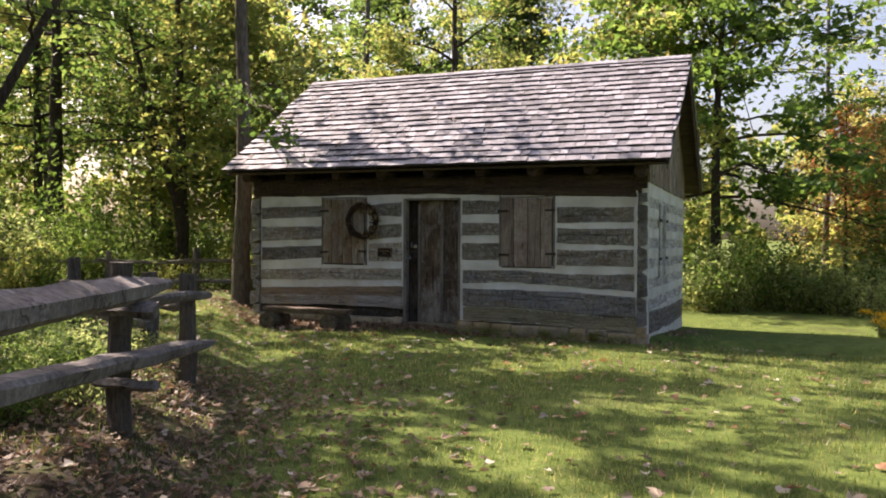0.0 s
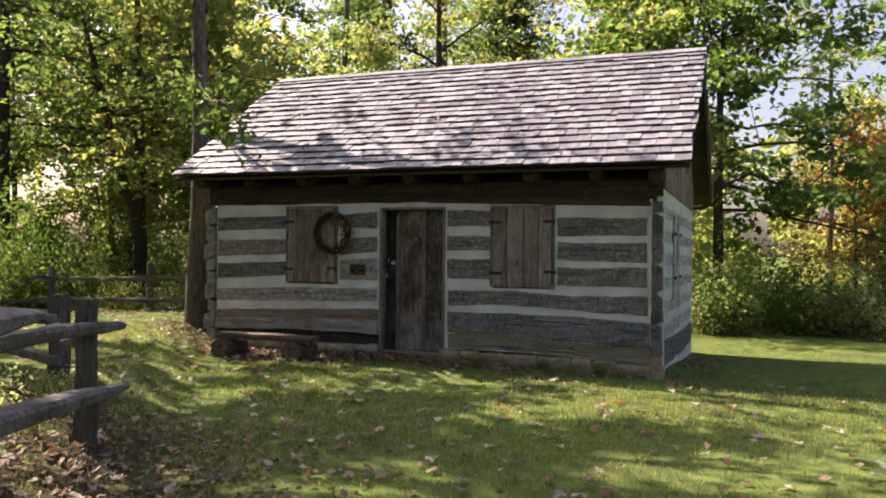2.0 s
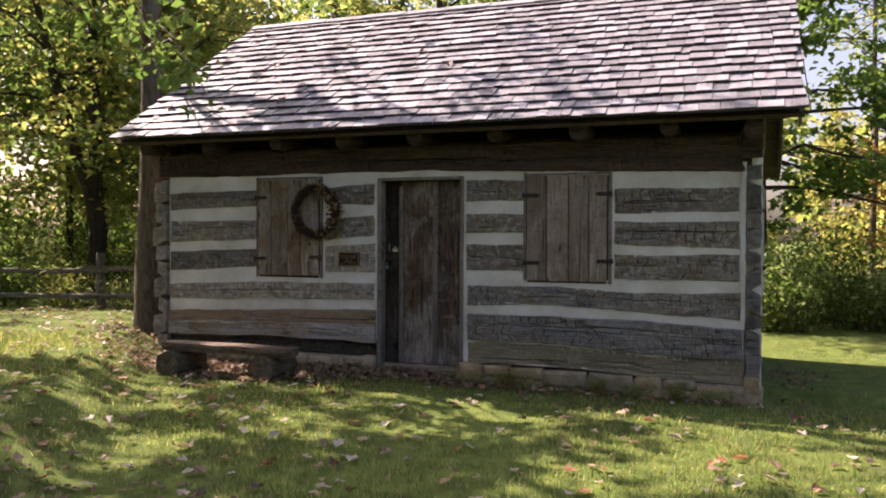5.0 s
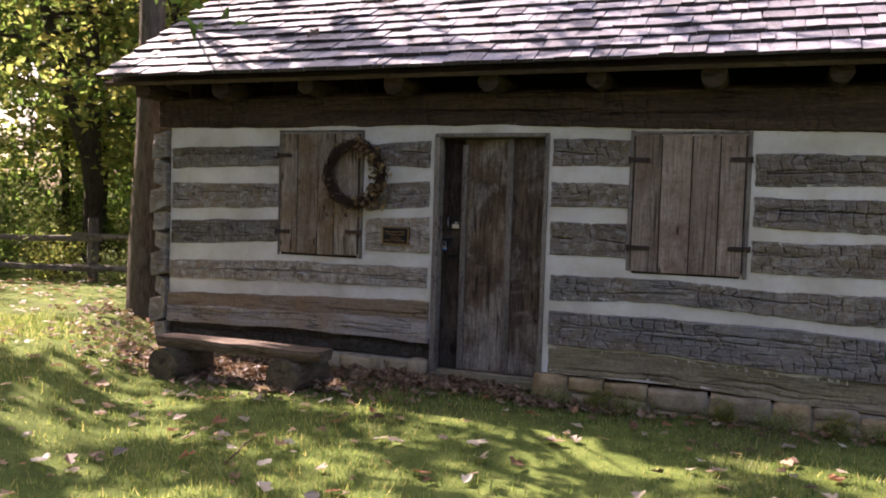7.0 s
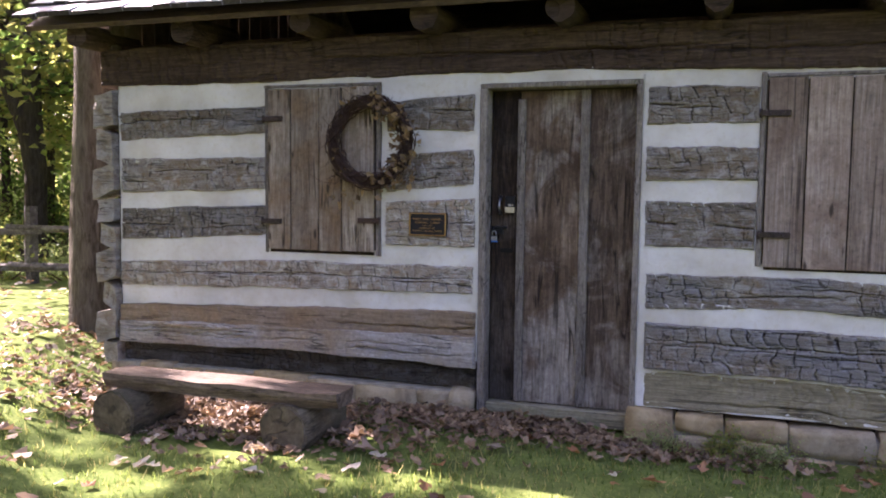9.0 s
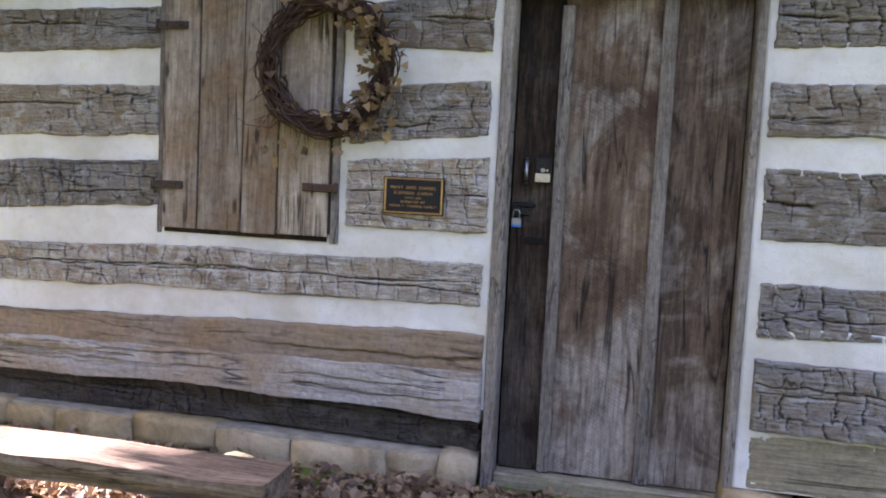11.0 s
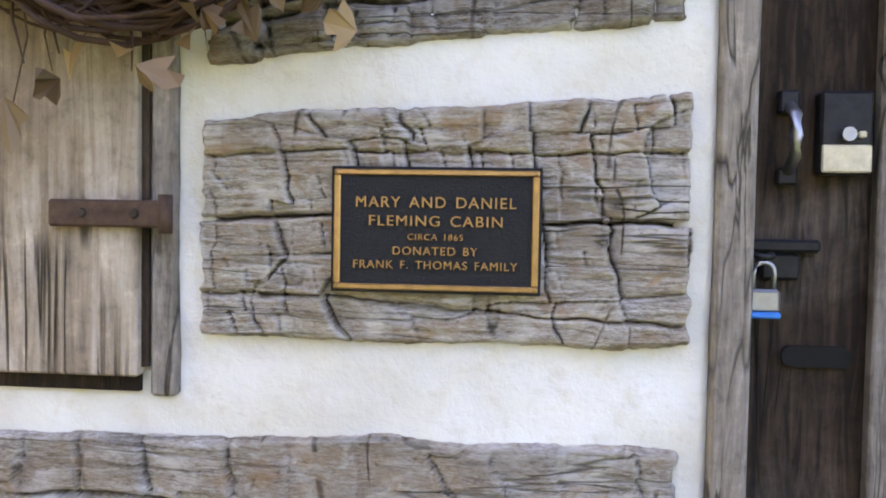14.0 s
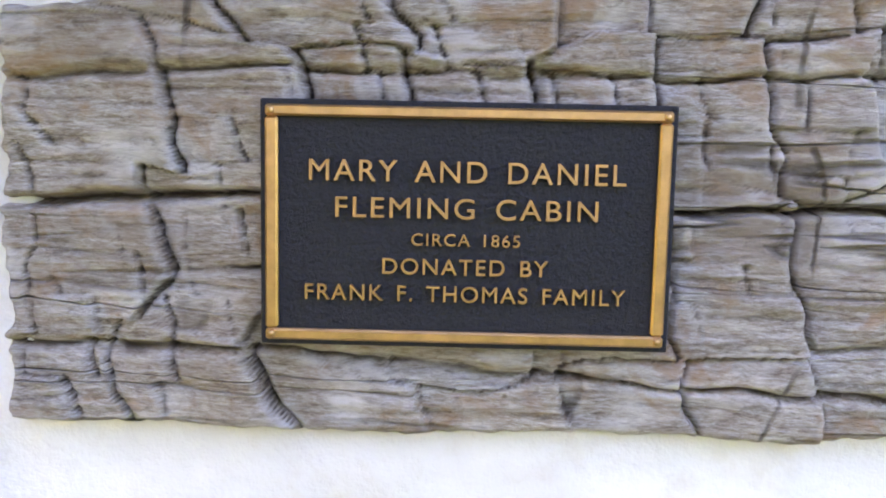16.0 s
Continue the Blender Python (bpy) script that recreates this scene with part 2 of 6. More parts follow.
def hewn_material(name, lift, cool=0.45):
    n = Nodes(name, 0.88, spec=0.2)
    rnd = n.rand()
    tc = n.add("ShaderNodeTexCoord")
    va = n.add("ShaderNodeVectorMath")
    off = n.add("ShaderNodeCombineXYZ")
    for s in off.inputs:
        n.link(n.math("MULTIPLY", rnd, 23.0), s)
    n.link(tc.outputs["Object"], va.inputs[0])
    n.link(off.outputs[0], va.inputs[1])

    def mapped(scale):
        mp = n.add("ShaderNodeMapping", Scale=scale)
        n.link(va.outputs[0], mp.inputs["Vector"])
        return mp.outputs[0]
    grain = n.noise(mapped((1.0, 1.0, 7.5)), 17.0, 9, 0.74, 1.5)
    fine = n.noise(mapped((1.0, 1.0, 4.0)), 130.0, 6, 0.72, 0.6)
    patch = n.noise(mapped((1.0, 1.0, 2.2)), 4.0, 5, 0.62, 0.5)
    g = n.math("ADD", n.math("MULTIPLY", grain, 0.52), n.math("MULTIPLY", fine, 0.48))
    col = n.ramp(g, [(0.34, (0.07, 0.053, 0.038)), (0.45, (0.27, 0.228, 0.18)), (0.55, (0.445, 0.415, 0.37)), (0.66, (0.68, 0.655, 0.61))])
    col = n.mix(n.ramp(patch, [(0.44, 0.0), (0.64, 0.75)]), col, (0.25, 0.185, 0.12))
    pale = n.noise(mapped((1.0, 1.0, 1.5)), 11.0, 4, 0.6, 0.4)
    col = n.mix(n.ramp(pale, [(0.5, 0.0), (0.64, 0.7)]), col, (0.62, 0.6, 0.56))
    rust = n.noise(mapped((1.0, 1.0, 1.3)), 17.0, 6, 0.7, 0.6)
    col = n.mix(n.ramp(rust, [(0.53, 0.0), (0.66, 0.7)]), col, (0.3, 0.185, 0.09))
    rot = n.noise(mapped((1.0, 1.0, 2.6)), 38.0, 5, 0.72, 0.4)
    col = n.mix(n.ramp(rot, [(0.56, 0.0), (0.68, 0.65)]), col, (0.1, 0.078, 0.058))
    blue = n.noise(mapped((0.7, 1.0, 1.6)), 3.1, 3, 0.5)
    col = n.mix(n.ramp(blue, [(0.5 - 0.15 * (cool > 0.5), 0.0), (0.7, cool)]), col, (0.33, 0.34, 0.365))
    # axe scores across the grain and splits along it, with dirt in them
    mp = n.add("ShaderNodeMapping", Scale=(1.0, 0.01, 0.28), Rotation=(0, radians(-14), 0))
    n.link(va.outputs[0], mp.inputs["Vector"])
    cut = n.noise(mp.outputs[0], 8.0, 2, 0.45, 0.25)
    edge = n.ramp(n.math("ABSOLUTE", n.math("SUBTRACT", cut, 0.5)), [(0.0, 1.0), (0.004, 0.85), (0.009, 0.0)])
    some = n.ramp(n.noise(mapped((0.7, 1.0, 2.0)), 9.0, 3, 0.5), [(0.48, 0.0), (0.56, 1.0)])
    score = n.math("MULTIPLY", edge, some)
    col = n.mix(n.math("MULTIPLY", score, 0.8), col, (0.05, 0.037, 0.027))
    split = n.noise(mapped((0.3, 1.0, 4.6)), 5.0, 3, 0.5, 0.5)
    line = n.ramp(n.math("ABSOLUTE", n.math("SUBTRACT", split, 0.5)), [(0.0, 1.0), (0.008, 0.7), (0.02, 0.0)])
    line = n.math("MULTIPLY", line, n.ramp(blue, [(0.4, 0.2), (0.55, 1.0)]))
    col = n.mix(n.math("MULTIPLY", line, 0.8), col, (0.04, 0.034, 0.028))
    # dirt and painted shade darken the creases by pointiness; raised edges go paler
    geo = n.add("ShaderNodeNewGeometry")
    crease_tone = n.math("ADD", geo.outputs["Pointiness"], n.math("MULTIPLY", n.math("SUBTRACT", fine, 0.5), 0.04))
    col = n.mix(n.ramp(crease_tone, [(0.41, 0.9), (0.493, 0.0)]), col, (0.04, 0.028, 0.019))
    col = n.mix(n.ramp(crease_tone, [(0.505, 0.0), (0.58, 0.35)]), col, (0.62, 0.59, 0.54))
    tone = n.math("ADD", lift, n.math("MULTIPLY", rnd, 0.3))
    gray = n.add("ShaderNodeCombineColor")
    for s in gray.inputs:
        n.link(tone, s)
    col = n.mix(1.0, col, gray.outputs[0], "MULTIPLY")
    h = n.math("SUBTRACT", n.math("SUBTRACT", g, n.math("MULTIPLY", rot, 0.4)), n.math("ADD", n.math("MULTIPLY", score, 0.5), n.math("MULTIPLY", line, 0.9)))
    n.bump(h, 1.0, 0.009)
    return n.colour(col).mat


def leaf_material(name, colours, trans=0.5, rough=0.5):
    """Leaves that let light through; the colour changes from leaf to leaf."""
    m = bpy.data.materials.new(name)
    m.use_nodes = True
    t = m.node_tree
    t.nodes.clear()
    out, mixer = t.nodes.new("ShaderNodeOutputMaterial"), t.nodes.new("ShaderNodeMixShader")
    d, tr = t.nodes.new("ShaderNodeBsdfPrincipled"), t.nodes.new("ShaderNodeBsdfTranslucent")
    g, r = t.nodes.new("ShaderNodeNewGeometry"), t.nodes.new("ShaderNodeValToRGB")
    e = r.color_ramp.elements
    while len(e) < len(colours):
        e.new(0.5)
    for k, (el, c) in enumerate(zip(e, colours)):
        el.position, el.color = k / max(1, len(colours) - 1), (*c, 1)
    t.links.new(g.outputs["Random Per Island"], r.inputs[0])
    bright = t.nodes.new("ShaderNodeMix")
    bright.data_type, bright.blend_type = "RGBA", "MULTIPLY"
    bright.inputs[0].default_value = 1.0
    bright.inputs[7].default_value = (2.5, 2.3, 1.8, 1)
    t.links.new(r.outputs[0], bright.inputs[6])
    t.links.new(r.outputs[0], d.inputs["Base Color"])
    t.links.new(bright.outputs[2], tr.inputs["Color"])
    d.inputs["Roughness"].default_value = rough
    d.inputs["Specular IOR Level"].default_value = 0.35
    mixer.inputs[0].default_value = trans
    t.links.new(d.outputs[0], mixer.inputs[1])
    t.links.new(tr.outputs[0], mixer.inputs[2])
    t.links.new(mixer.outputs[0], out.inputs[0])
    return m


def ground_material():
    n = Nodes("lawn_soil", 0.95, spec=0.1)
    v = n.coords()
    big, mid, fine = n.noise(v, 0.55, 4, 0.6), n.noise(v, 5.0, 5, 0.65), n.noise(v, 60.0, 4, 0.7)
    g = n.math("ADD", n.math("MULTIPLY", mid, 0.5), n.math("MULTIPLY", fine, 0.5))
    col = n.ramp(g, [(0.3, (0.032, 0.048, 0.012)), (0.5, (0.1, 0.14, 0.032)), (0.7, (0.23, 0.26, 0.075))])
    soil = n.mix(n.ramp(mid, [(0.42, 0.0), (0.6, 0.7)]), n.ramp(fine, [(0.3, (0.04, 0.028, 0.018)), (0.7, (0.12, 0.088, 0.058))]), (0.05, 0.07, 0.02))
    # bare soil and litter towards the woods, and in worn patches
    sep = n.add("ShaderNodeSeparateXYZ")
    n.link(v, sep.inputs[0])
    edge = n.math("SUBTRACT", n.math("MULTIPLY", sep.outputs["X"], -1.0), n.math("MULTIPLY", sep.outputs["Y"], 0.6))
    wood = n.ramp(n.math("ADD", n.math("MULTIPLY", edge, 0.1), n.math("MULTIPLY", big, 0.9)), [(1.2, 0.0), (1.5, 1.0)])
    low = n.ramp(n.math("MULTIPLY", sep.outputs["Y"], -0.1), [(0.44, 0.0), (0.56, 1.0)])
    bank = n.math("MULTIPLY", low, n.ramp(n.math("ADD", n.math("MULTIPLY", edge, 0.1), n.math("MULTIPLY", big, 0.3)), [(0.33, 0.0), (0.43, 1.0)]))
    wood = n.math("MAXIMUM", wood, bank)
    worn = n.ramp(big, [(0.56, 0.0), (0.72, 0.55)])
    col = n.mix(n.math("MAXIMUM", wood, worn), col, soil)
    n.bump(g, 0.6, 0.02)
    return n.colour(col).mat


def stone_material():
    n = Nodes("foundation_limestone", 0.9, spec=0.2)
    v, r = n.coords(), n.rand()
    a, b = n.noise(v, 7.0, 6, 0.65, 0.4), n.noise(v, 45.0, 4, 0.7)
    col = n.ramp(n.math("ADD", n.math("MULTIPLY", a, 0.65), n.math("MULTIPLY", b, 0.35)), [(0.3, (0.13, 0.1, 0.066)), (0.5, (0.32, 0.26, 0.175)), (0.7, (0.5, 0.435, 0.32))])
    col = n.mix(n.ramp(r, [(0.3, 0.0), (0.55, 0.6), (1.0, 0.75)]), col, n.ramp(a, [(0.35, (0.2, 0.135, 0.06)), (0.6, (0.42, 0.31, 0.16))]))
    col = n.mix(n.ramp(b, [(0.55, 0.0), (0.75, 0.6)]), col, (0.09, 0.085, 0.055))
    n.bump(a, 0.6, 0.012)
    return n.colour(col).mat


def chinking_material():
    n = Nodes("lime_chinking", 0.92, spec=0.15)
    v = n.coords()
    a, b, c = n.noise(v, 2.2, 5, 0.6), n.noise(v, 26.0, 5, 0.65), n.noise(v, 110.0, 3, 0.6)
    col = n.ramp(a, [(0.3, (0.47, 0.45, 0.385)), (0.5, (0.6, 0.59, 0.545)), (0.7, (0.7, 0.7, 0.68))])
    col = n.mix(n.ramp(b, [(0.52, 0.0), (0.74, 0.5)]), col, (0.5, 0.45, 0.33))
    n.bump(n.math("ADD", n.math("MULTIPLY", b, 0.7), n.math("MULTIPLY", c, 0.3)), 0.5, 0.009)
    return n.colour(col).mat


def plain_material(name, colour, rough, metal=0.0, var=0.25, scale=30.0, bump=0.2):
    n = Nodes(name, rough, metal)
    v = n.coords()
    a = n.noise(v, scale, 5, 0.65)
    lo, hi = tuple(c * (1 - var) for c in colour), tuple(min(1, c * (1 + var)) for c in colour)
    n.bump(a, bump, 0.003)
    return n.colour(n.ramp(a, [(0.3, lo), (0.7, hi)])).mat


def bark_material(name, dark, light):
    n = Nodes(name, 0.95, spec=0.1)
    a = n.noise(n.coords((9, 9, 1.6)), 3.2, 6, 0.7, 0.6)
    b = n.noise(n.coords(), 1.4, 3, 0.5)
    col = n.mix(n.ramp(b, [(0.4, 0.0), (0.7, 0.4)]), n.ramp(a, [(0.35, dark), (0.65, light)]), tuple(0.5 * (d + l) for d, l in zip((0.12, 0.13, 0.08), light)))
    n.bump(a, 0.9, 0.03)
    return n.colour(col).mat


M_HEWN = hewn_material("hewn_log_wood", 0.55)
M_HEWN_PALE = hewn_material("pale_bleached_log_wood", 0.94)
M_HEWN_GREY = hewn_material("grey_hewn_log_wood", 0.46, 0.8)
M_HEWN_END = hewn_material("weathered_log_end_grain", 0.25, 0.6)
def washed_material():
    """Grey logs under a patchy coat of lime wash."""
    n = Nodes("lime_washed_log", 0.92, spec=0.15)
    v = n.coords((1.0, 1.0, 2.4))
    a, b, c = n.noise(v, 2.4, 6, 0.66, 0.5), n.noise(v, 20.0, 6, 0.7, 0.6), n.noise(n.coords((1, 1, 6)), 22.0, 5, 0.7)
    wood = n.ramp(c, [(0.32, (0.11, 0.1, 0.092)), (0.5, (0.27, 0.255, 0.24)), (0.68, (0.42, 0.41, 0.39))])
    lime = n.ramp(b, [(0.3, (0.5, 0.48, 0.43)), (0.7, (0.68, 0.67, 0.64))])
    cover = n.ramp(n.math("ADD", n.math("MULTIPLY", a, 0.75), n.math("MULTIPLY", b, 0.25)), [(0.4, 0.0), (0.58, 0.92)])
    n.bump(n.math("ADD", b, c), 0.7, 0.008)
    return n.colour(n.mix(cover, wood, lime)).mat


M_WASHED = washed_material()
# dark sill wood whose colour also carries the shade of its recess
M_HEWN_SHADED = hewn_material("shade_darkened_hewn_log_wood", 0.2)
M_CHINK = chinking_material()
M_MORTAR = plain_material("old_grey_mortar", (0.3, 0.27, 0.215), 0.95, 0.0, 0.35, 14.0, 0.6)
M_STONE = stone_material()
M_GROUND = ground_material()
# brown beam wood with the eave's shade put into its colour
M_BEAM = wood_material("shade_darkened_beam_wood", (0.016, 0.01, 0.007), (0.05, 0.032, 0.021), (0.11, 0.075, 0.05), (0.5, 1, 6), 14, 0.9)
M_SILL = wood_material("mossy_sill_wood", (0.08, 0.068, 0.042), (0.22, 0.19, 0.125), (0.33, 0.3, 0.21), (0.4, 1, 6), 14, 0.8)
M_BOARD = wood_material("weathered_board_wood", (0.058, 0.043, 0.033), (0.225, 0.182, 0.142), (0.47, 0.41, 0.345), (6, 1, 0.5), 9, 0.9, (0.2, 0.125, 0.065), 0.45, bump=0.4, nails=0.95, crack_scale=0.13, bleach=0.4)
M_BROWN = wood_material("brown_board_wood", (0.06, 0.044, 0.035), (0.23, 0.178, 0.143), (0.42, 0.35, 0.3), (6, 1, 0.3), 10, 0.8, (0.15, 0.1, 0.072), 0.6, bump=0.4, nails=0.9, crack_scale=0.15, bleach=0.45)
M_SMOOTH = wood_material("smooth_weathered_log_wood", (0.12, 0.105, 0.092), (0.3, 0.275, 0.252), (0.46, 0.435, 0.41), (0.5, 1, 5), 9, 1.0, (0.27, 0.2, 0.125), 0.2, bump=0.7, crack_scale=0.3)
M_SMOOTHBROWN = wood_material("brown_weathered_log_wood", (0.07, 0.05, 0.035), (0.19, 0.145, 0.105), (0.3, 0.245, 0.19), (0.5, 1, 5), 9, 0.6, (0.22, 0.15, 0.085), 0.2, bump=0.5, crack_scale=0.3)
M_SPLIT = wood_material("splintered_board_wood", (0.04, 0.027, 0.018), (0.27, 0.218, 0.165), (0.52, 0.46, 0.385), (6, 1, 0.4), 9, 1.0, (0.22, 0.155, 0.095), 0.2, bump=0.9, crack_scale=0.5, nails=0.9)
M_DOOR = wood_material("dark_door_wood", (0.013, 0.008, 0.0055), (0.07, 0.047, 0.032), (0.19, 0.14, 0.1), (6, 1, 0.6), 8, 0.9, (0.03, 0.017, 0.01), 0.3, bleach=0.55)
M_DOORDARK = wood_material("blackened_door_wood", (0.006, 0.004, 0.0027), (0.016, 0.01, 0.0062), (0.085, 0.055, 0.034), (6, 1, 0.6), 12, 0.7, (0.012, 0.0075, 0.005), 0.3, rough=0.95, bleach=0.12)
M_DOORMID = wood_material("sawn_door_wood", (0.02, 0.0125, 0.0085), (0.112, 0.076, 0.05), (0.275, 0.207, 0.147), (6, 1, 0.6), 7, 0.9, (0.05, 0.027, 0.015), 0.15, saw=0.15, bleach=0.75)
M_TRIM = wood_material("grey_trim_wood", (0.065, 0.052, 0.042), (0.17, 0.148, 0.126), (0.3, 0.272, 0.24), (7, 1, 0.8), 18, 0.9)
M_SHINGLE = wood_material("cedar_shingle", (0.145, 0.139, 0.15), (0.285, 0.277, 0.3), (0.425, 0.415, 0.443), (5, 1, 1), 16, 0.5, (0.22, 0.208, 0.215), 0.75, rough=0.6)
M_BUTT_SHADE = wood_material("shaded_shingle_butt", (0.02, 0.016, 0.014), (0.05, 0.042, 0.038), (0.1, 0.088, 0.08), (1, 1, 1), 30, 0.5)
# roof boards, also coloured darker for the shade under the eave
M_UNDER = wood_material("shade_darkened_deck_wood", (0.025, 0.016, 0.011), (0.06, 0.041, 0.029), (0.11, 0.08, 0.058), (0.5, 5, 1), 12, 0.5)
M_RAIL = wood_material("fence_rail_wood", (0.045, 0.037, 0.033), (0.14, 0.122, 0.11), (0.28, 0.258, 0.24), (1.5, 1.5, 1.5), 14, 0.8)
M_POST = wood_material("fence_post_wood", (0.035, 0.028, 0.022), (0.09, 0.075, 0.06), (0.16, 0.14, 0.115), (5, 5, 0.5), 14, 0.8)
M_BENCH = wood_material("bench_wood", (0.04, 0.027, 0.019), (0.13, 0.092, 0.066), (0.28, 0.22, 0.17), (0.5, 6, 6), 12, 0.8)
M_ROUND = wood_material("dark_log_bark", (0.03, 0.022, 0.015), (0.1, 0.077, 0.05), (0.2, 0.165, 0.115), (5, 0.8, 5), 10, 0.7, (0.05, 0.052, 0.026))
M_ROUNDEND = wood_material("weathered_log_end", (0.04, 0.029, 0.02), (0.115, 0.088, 0.058), (0.2, 0.165, 0.11), (1, 1, 1), 16, 0.7, (0.055, 0.05, 0.03))
M_IRON = plain_material("rusty_iron", (0.055, 0.042, 0.036), 0.6, 0.6, 0.5, 40)
M_RUST = plain_material("brown_rusted_iron", (0.075, 0.046, 0.034), 0.75, 0.3, 0.4, 50)
M_BLACK = plain_material("black_iron", (0.018, 0.018, 0.02), 0.45, 0.5, 0.3, 60)
M_STEEL = plain_material("brushed_steel", (0.34, 0.34, 0.35), 0.42, 1.0, 0.1, 90)
M_BLUE = plain_material("blue_plastic", (0.03, 0.2, 0.6), 0.4, 0.0, 0.1)
M_BRASS = plain_material("dull_brass", (0.5, 0.45, 0.33), 0.5, 0.4, 0.2, 50)
M_BRONZE = plain_material("plaque_bronze", (0.43, 0.265, 0.11), 0.36, 0.9, 0.2, 60)
M_PLAQUE = plain_material("plaque_black_leatherette", (0.01, 0.0105, 0.0135), 0.62, 0.0, 0.3, 260, 1.0)
M_HOLE = plain_material("dark_hole", (0.004, 0.0035, 0.003), 0.8, 0.0)
M_TWIG = plain_material("dry_twig", (0.085, 0.052, 0.033), 0.8, 0.0, 0.5, 30)
M_VINE = plain_material("dark_red_brown_vine", (0.05, 0.027, 0.019), 0.75, 0.0, 0.5, 40)
M_DRYLEAF = leaf_material("dry_wreath_leaf", [(0.1, 0.06, 0.032), (0.24, 0.16, 0.08), (0.055, 0.033, 0.021), (0.33, 0.235, 0.12), (0.075, 0.045, 0.026)], 0.2)
M_BARK = bark_material("grey_brown_bark", (0.06, 0.048, 0.038), (0.19, 0.165, 0.14))
M_BARKD = bark_material("dark_bark", (0.03, 0.023, 0.018), (0.09, 0.072, 0.056))
M_LEAF = leaf_material("green_leaf", [(0.04, 0.08, 0.02), (0.064, 0.115, 0.03), (0.1, 0.145, 0.038)], 0.6)
M_LEAFY = leaf_material("yellow_green_leaf", [(0.09, 0.14, 0.042), (0.135, 0.18, 0.056), (0.2, 0.195, 0.068), (0.11, 0.15, 0.045)], 0.66)
M_LEAFD = leaf_material("dark_maple_leaf", [(0.042, 0.085, 0.02), (0.062, 0.115, 0.026), (0.11, 0.175, 0.038)], 0.58)
M_LEAFB = leaf_material("pale_sunlit_leaf", [(0.24, 0.26, 0.085), (0.34, 0.33, 0.115), (0.2, 0.24, 0.065), (0.38, 0.31, 0.12)], 0.62)
M_LEAFO = leaf_material("autumn_leaf", [(0.3, 0.12, 0.06), (0.36, 0.17, 0.075), (0.2, 0.15, 0.05), (0.16, 0.16, 0.05)], 0.55)
M_GRASS = leaf_material("grass_blade", [(0.052, 0.092, 0.024), (0.092, 0.142, 0.038), (0.155, 0.195, 0.06), (0.27, 0.25, 0.12)], 0.5)
M_FALLEN = leaf_material("fallen_leaf", [(0.14, 0.085, 0.05), (0.3, 0.21, 0.14), (0.5, 0.45, 0.37), (0.075, 0.048, 0.032), (0.3, 0.13, 0.06), (0.45, 0.37, 0.26)], 0.15, 0.6)
M_LITTER = leaf_material("brown_leaf_litter", [(0.1, 0.06, 0.034), (0.19, 0.122, 0.07), (0.3, 0.215, 0.14), (0.055, 0.034, 0.022)], 0.12, 0.6)
M_GOLD = leaf_material("goldenrod_flower", [(0.75, 0.5, 0.02), (0.6, 0.38, 0.02)], 0.3)
M_WEED = leaf_material("weed_leaf", [(0.12, 0.17, 0.07), (0.18, 0.235, 0.1), (0.26, 0.3, 0.15)], 0.6)


# ---- ground ----
def ground_z(x, y):
    """Height of the ground: flat lawn, a low bank under the fence and trees, falling away behind the cabin."""
    x, y = np.asarray(x, float), np.asarray(y, float)
    bank = 0.24 * smooth(0.0, 1.1, (1.15 + (y + 6.1) * -0.62) - x)
    drop = -0.36 * smooth(-0.5, 6.0, y) * smooth(1.0, 3.6, x) - 0.1 * smooth(6, 14, y)
    dip = -0.085 * smooth(-1.0, -0.15, y) * smooth(0.5, 0.9, x) * (y < 0.3)
    return 0.03 + bank + drop + dip + 0.03 * fbm(x * 0.35, y * 0.35, 3) + 0.008 * fbm(x * 3, y * 3, 4)


def axis_steps(lo, a, b, hi, fine, coarse):
    return np.unique(np.concatenate([np.linspace(lo, a, coarse), np.arange(a, b, fine), np.linspace(b, hi, coarse)]))


_gx, _gy = axis_steps(-320, -9, 10, 320, 0.16, 26), axis_steps(-320, -15, 11, 320, 0.16, 26)
_X, _Y = np.meshgrid(_gx, _gy, indexing="ij")
_G = np.stack([_X, _Y, ground_z(_X, _Y)], -1).reshape(-1, 3)
ground = put("ground", mesh_of("ground", _G, grid_faces(len(_gx), len(_gy)), M_GROUND, True))
tagged(ground, "mown green lawn with worn patches running into woodland soil", "ground", kind="structure")


# ---- log cabin ----
cabin = thing("log_cabin", "old hewn-log cabin with white chinking and a grey wood-shingle roof", "cabin")


def blocks(u, w, seed, du, dw, lean=0.28, wide=0.0026):
    """Short axe cuts across the grain: rows of uneven facets, each tilted to a step at one side."""
    ww = w / dw + 0.9 * vnoise(u * 2.3, w * 3, seed) + 0.25 * vnoise(u * 14, w * 9, seed + 1)
    row = np.floor(ww)
    uu = (u + lean * w) / du + 9.0 * _hash(row, row * 0 + 3, seed + 2) + 0.5 * vnoise(u * 5, w * 16, seed + 3) + 0.12 * vnoise(u * 40, w * 60, seed + 4)
    uu = uu + 0.9 * vnoise(u / du * 0.6, row * 3.7, seed + 5)
    cell = np.floor(uu)
    f, g, rid = uu - cell, ww - row, _hash(cell, row, seed + 6)
    step = (f - 0.5) * (0.5 + rid) + 0.7 * (rid - 0.5)
    notch = np.exp(-(np.minimum(f, 1 - f) * du / wide) ** 2) * (rid > 0.3) + 0.6 * np.exp(-(np.minimum(g, 1 - g) * dw / (0.92 * wide)) ** 2) * (_hash(cell, row, seed + 7) > 0.6)
    return step, notch


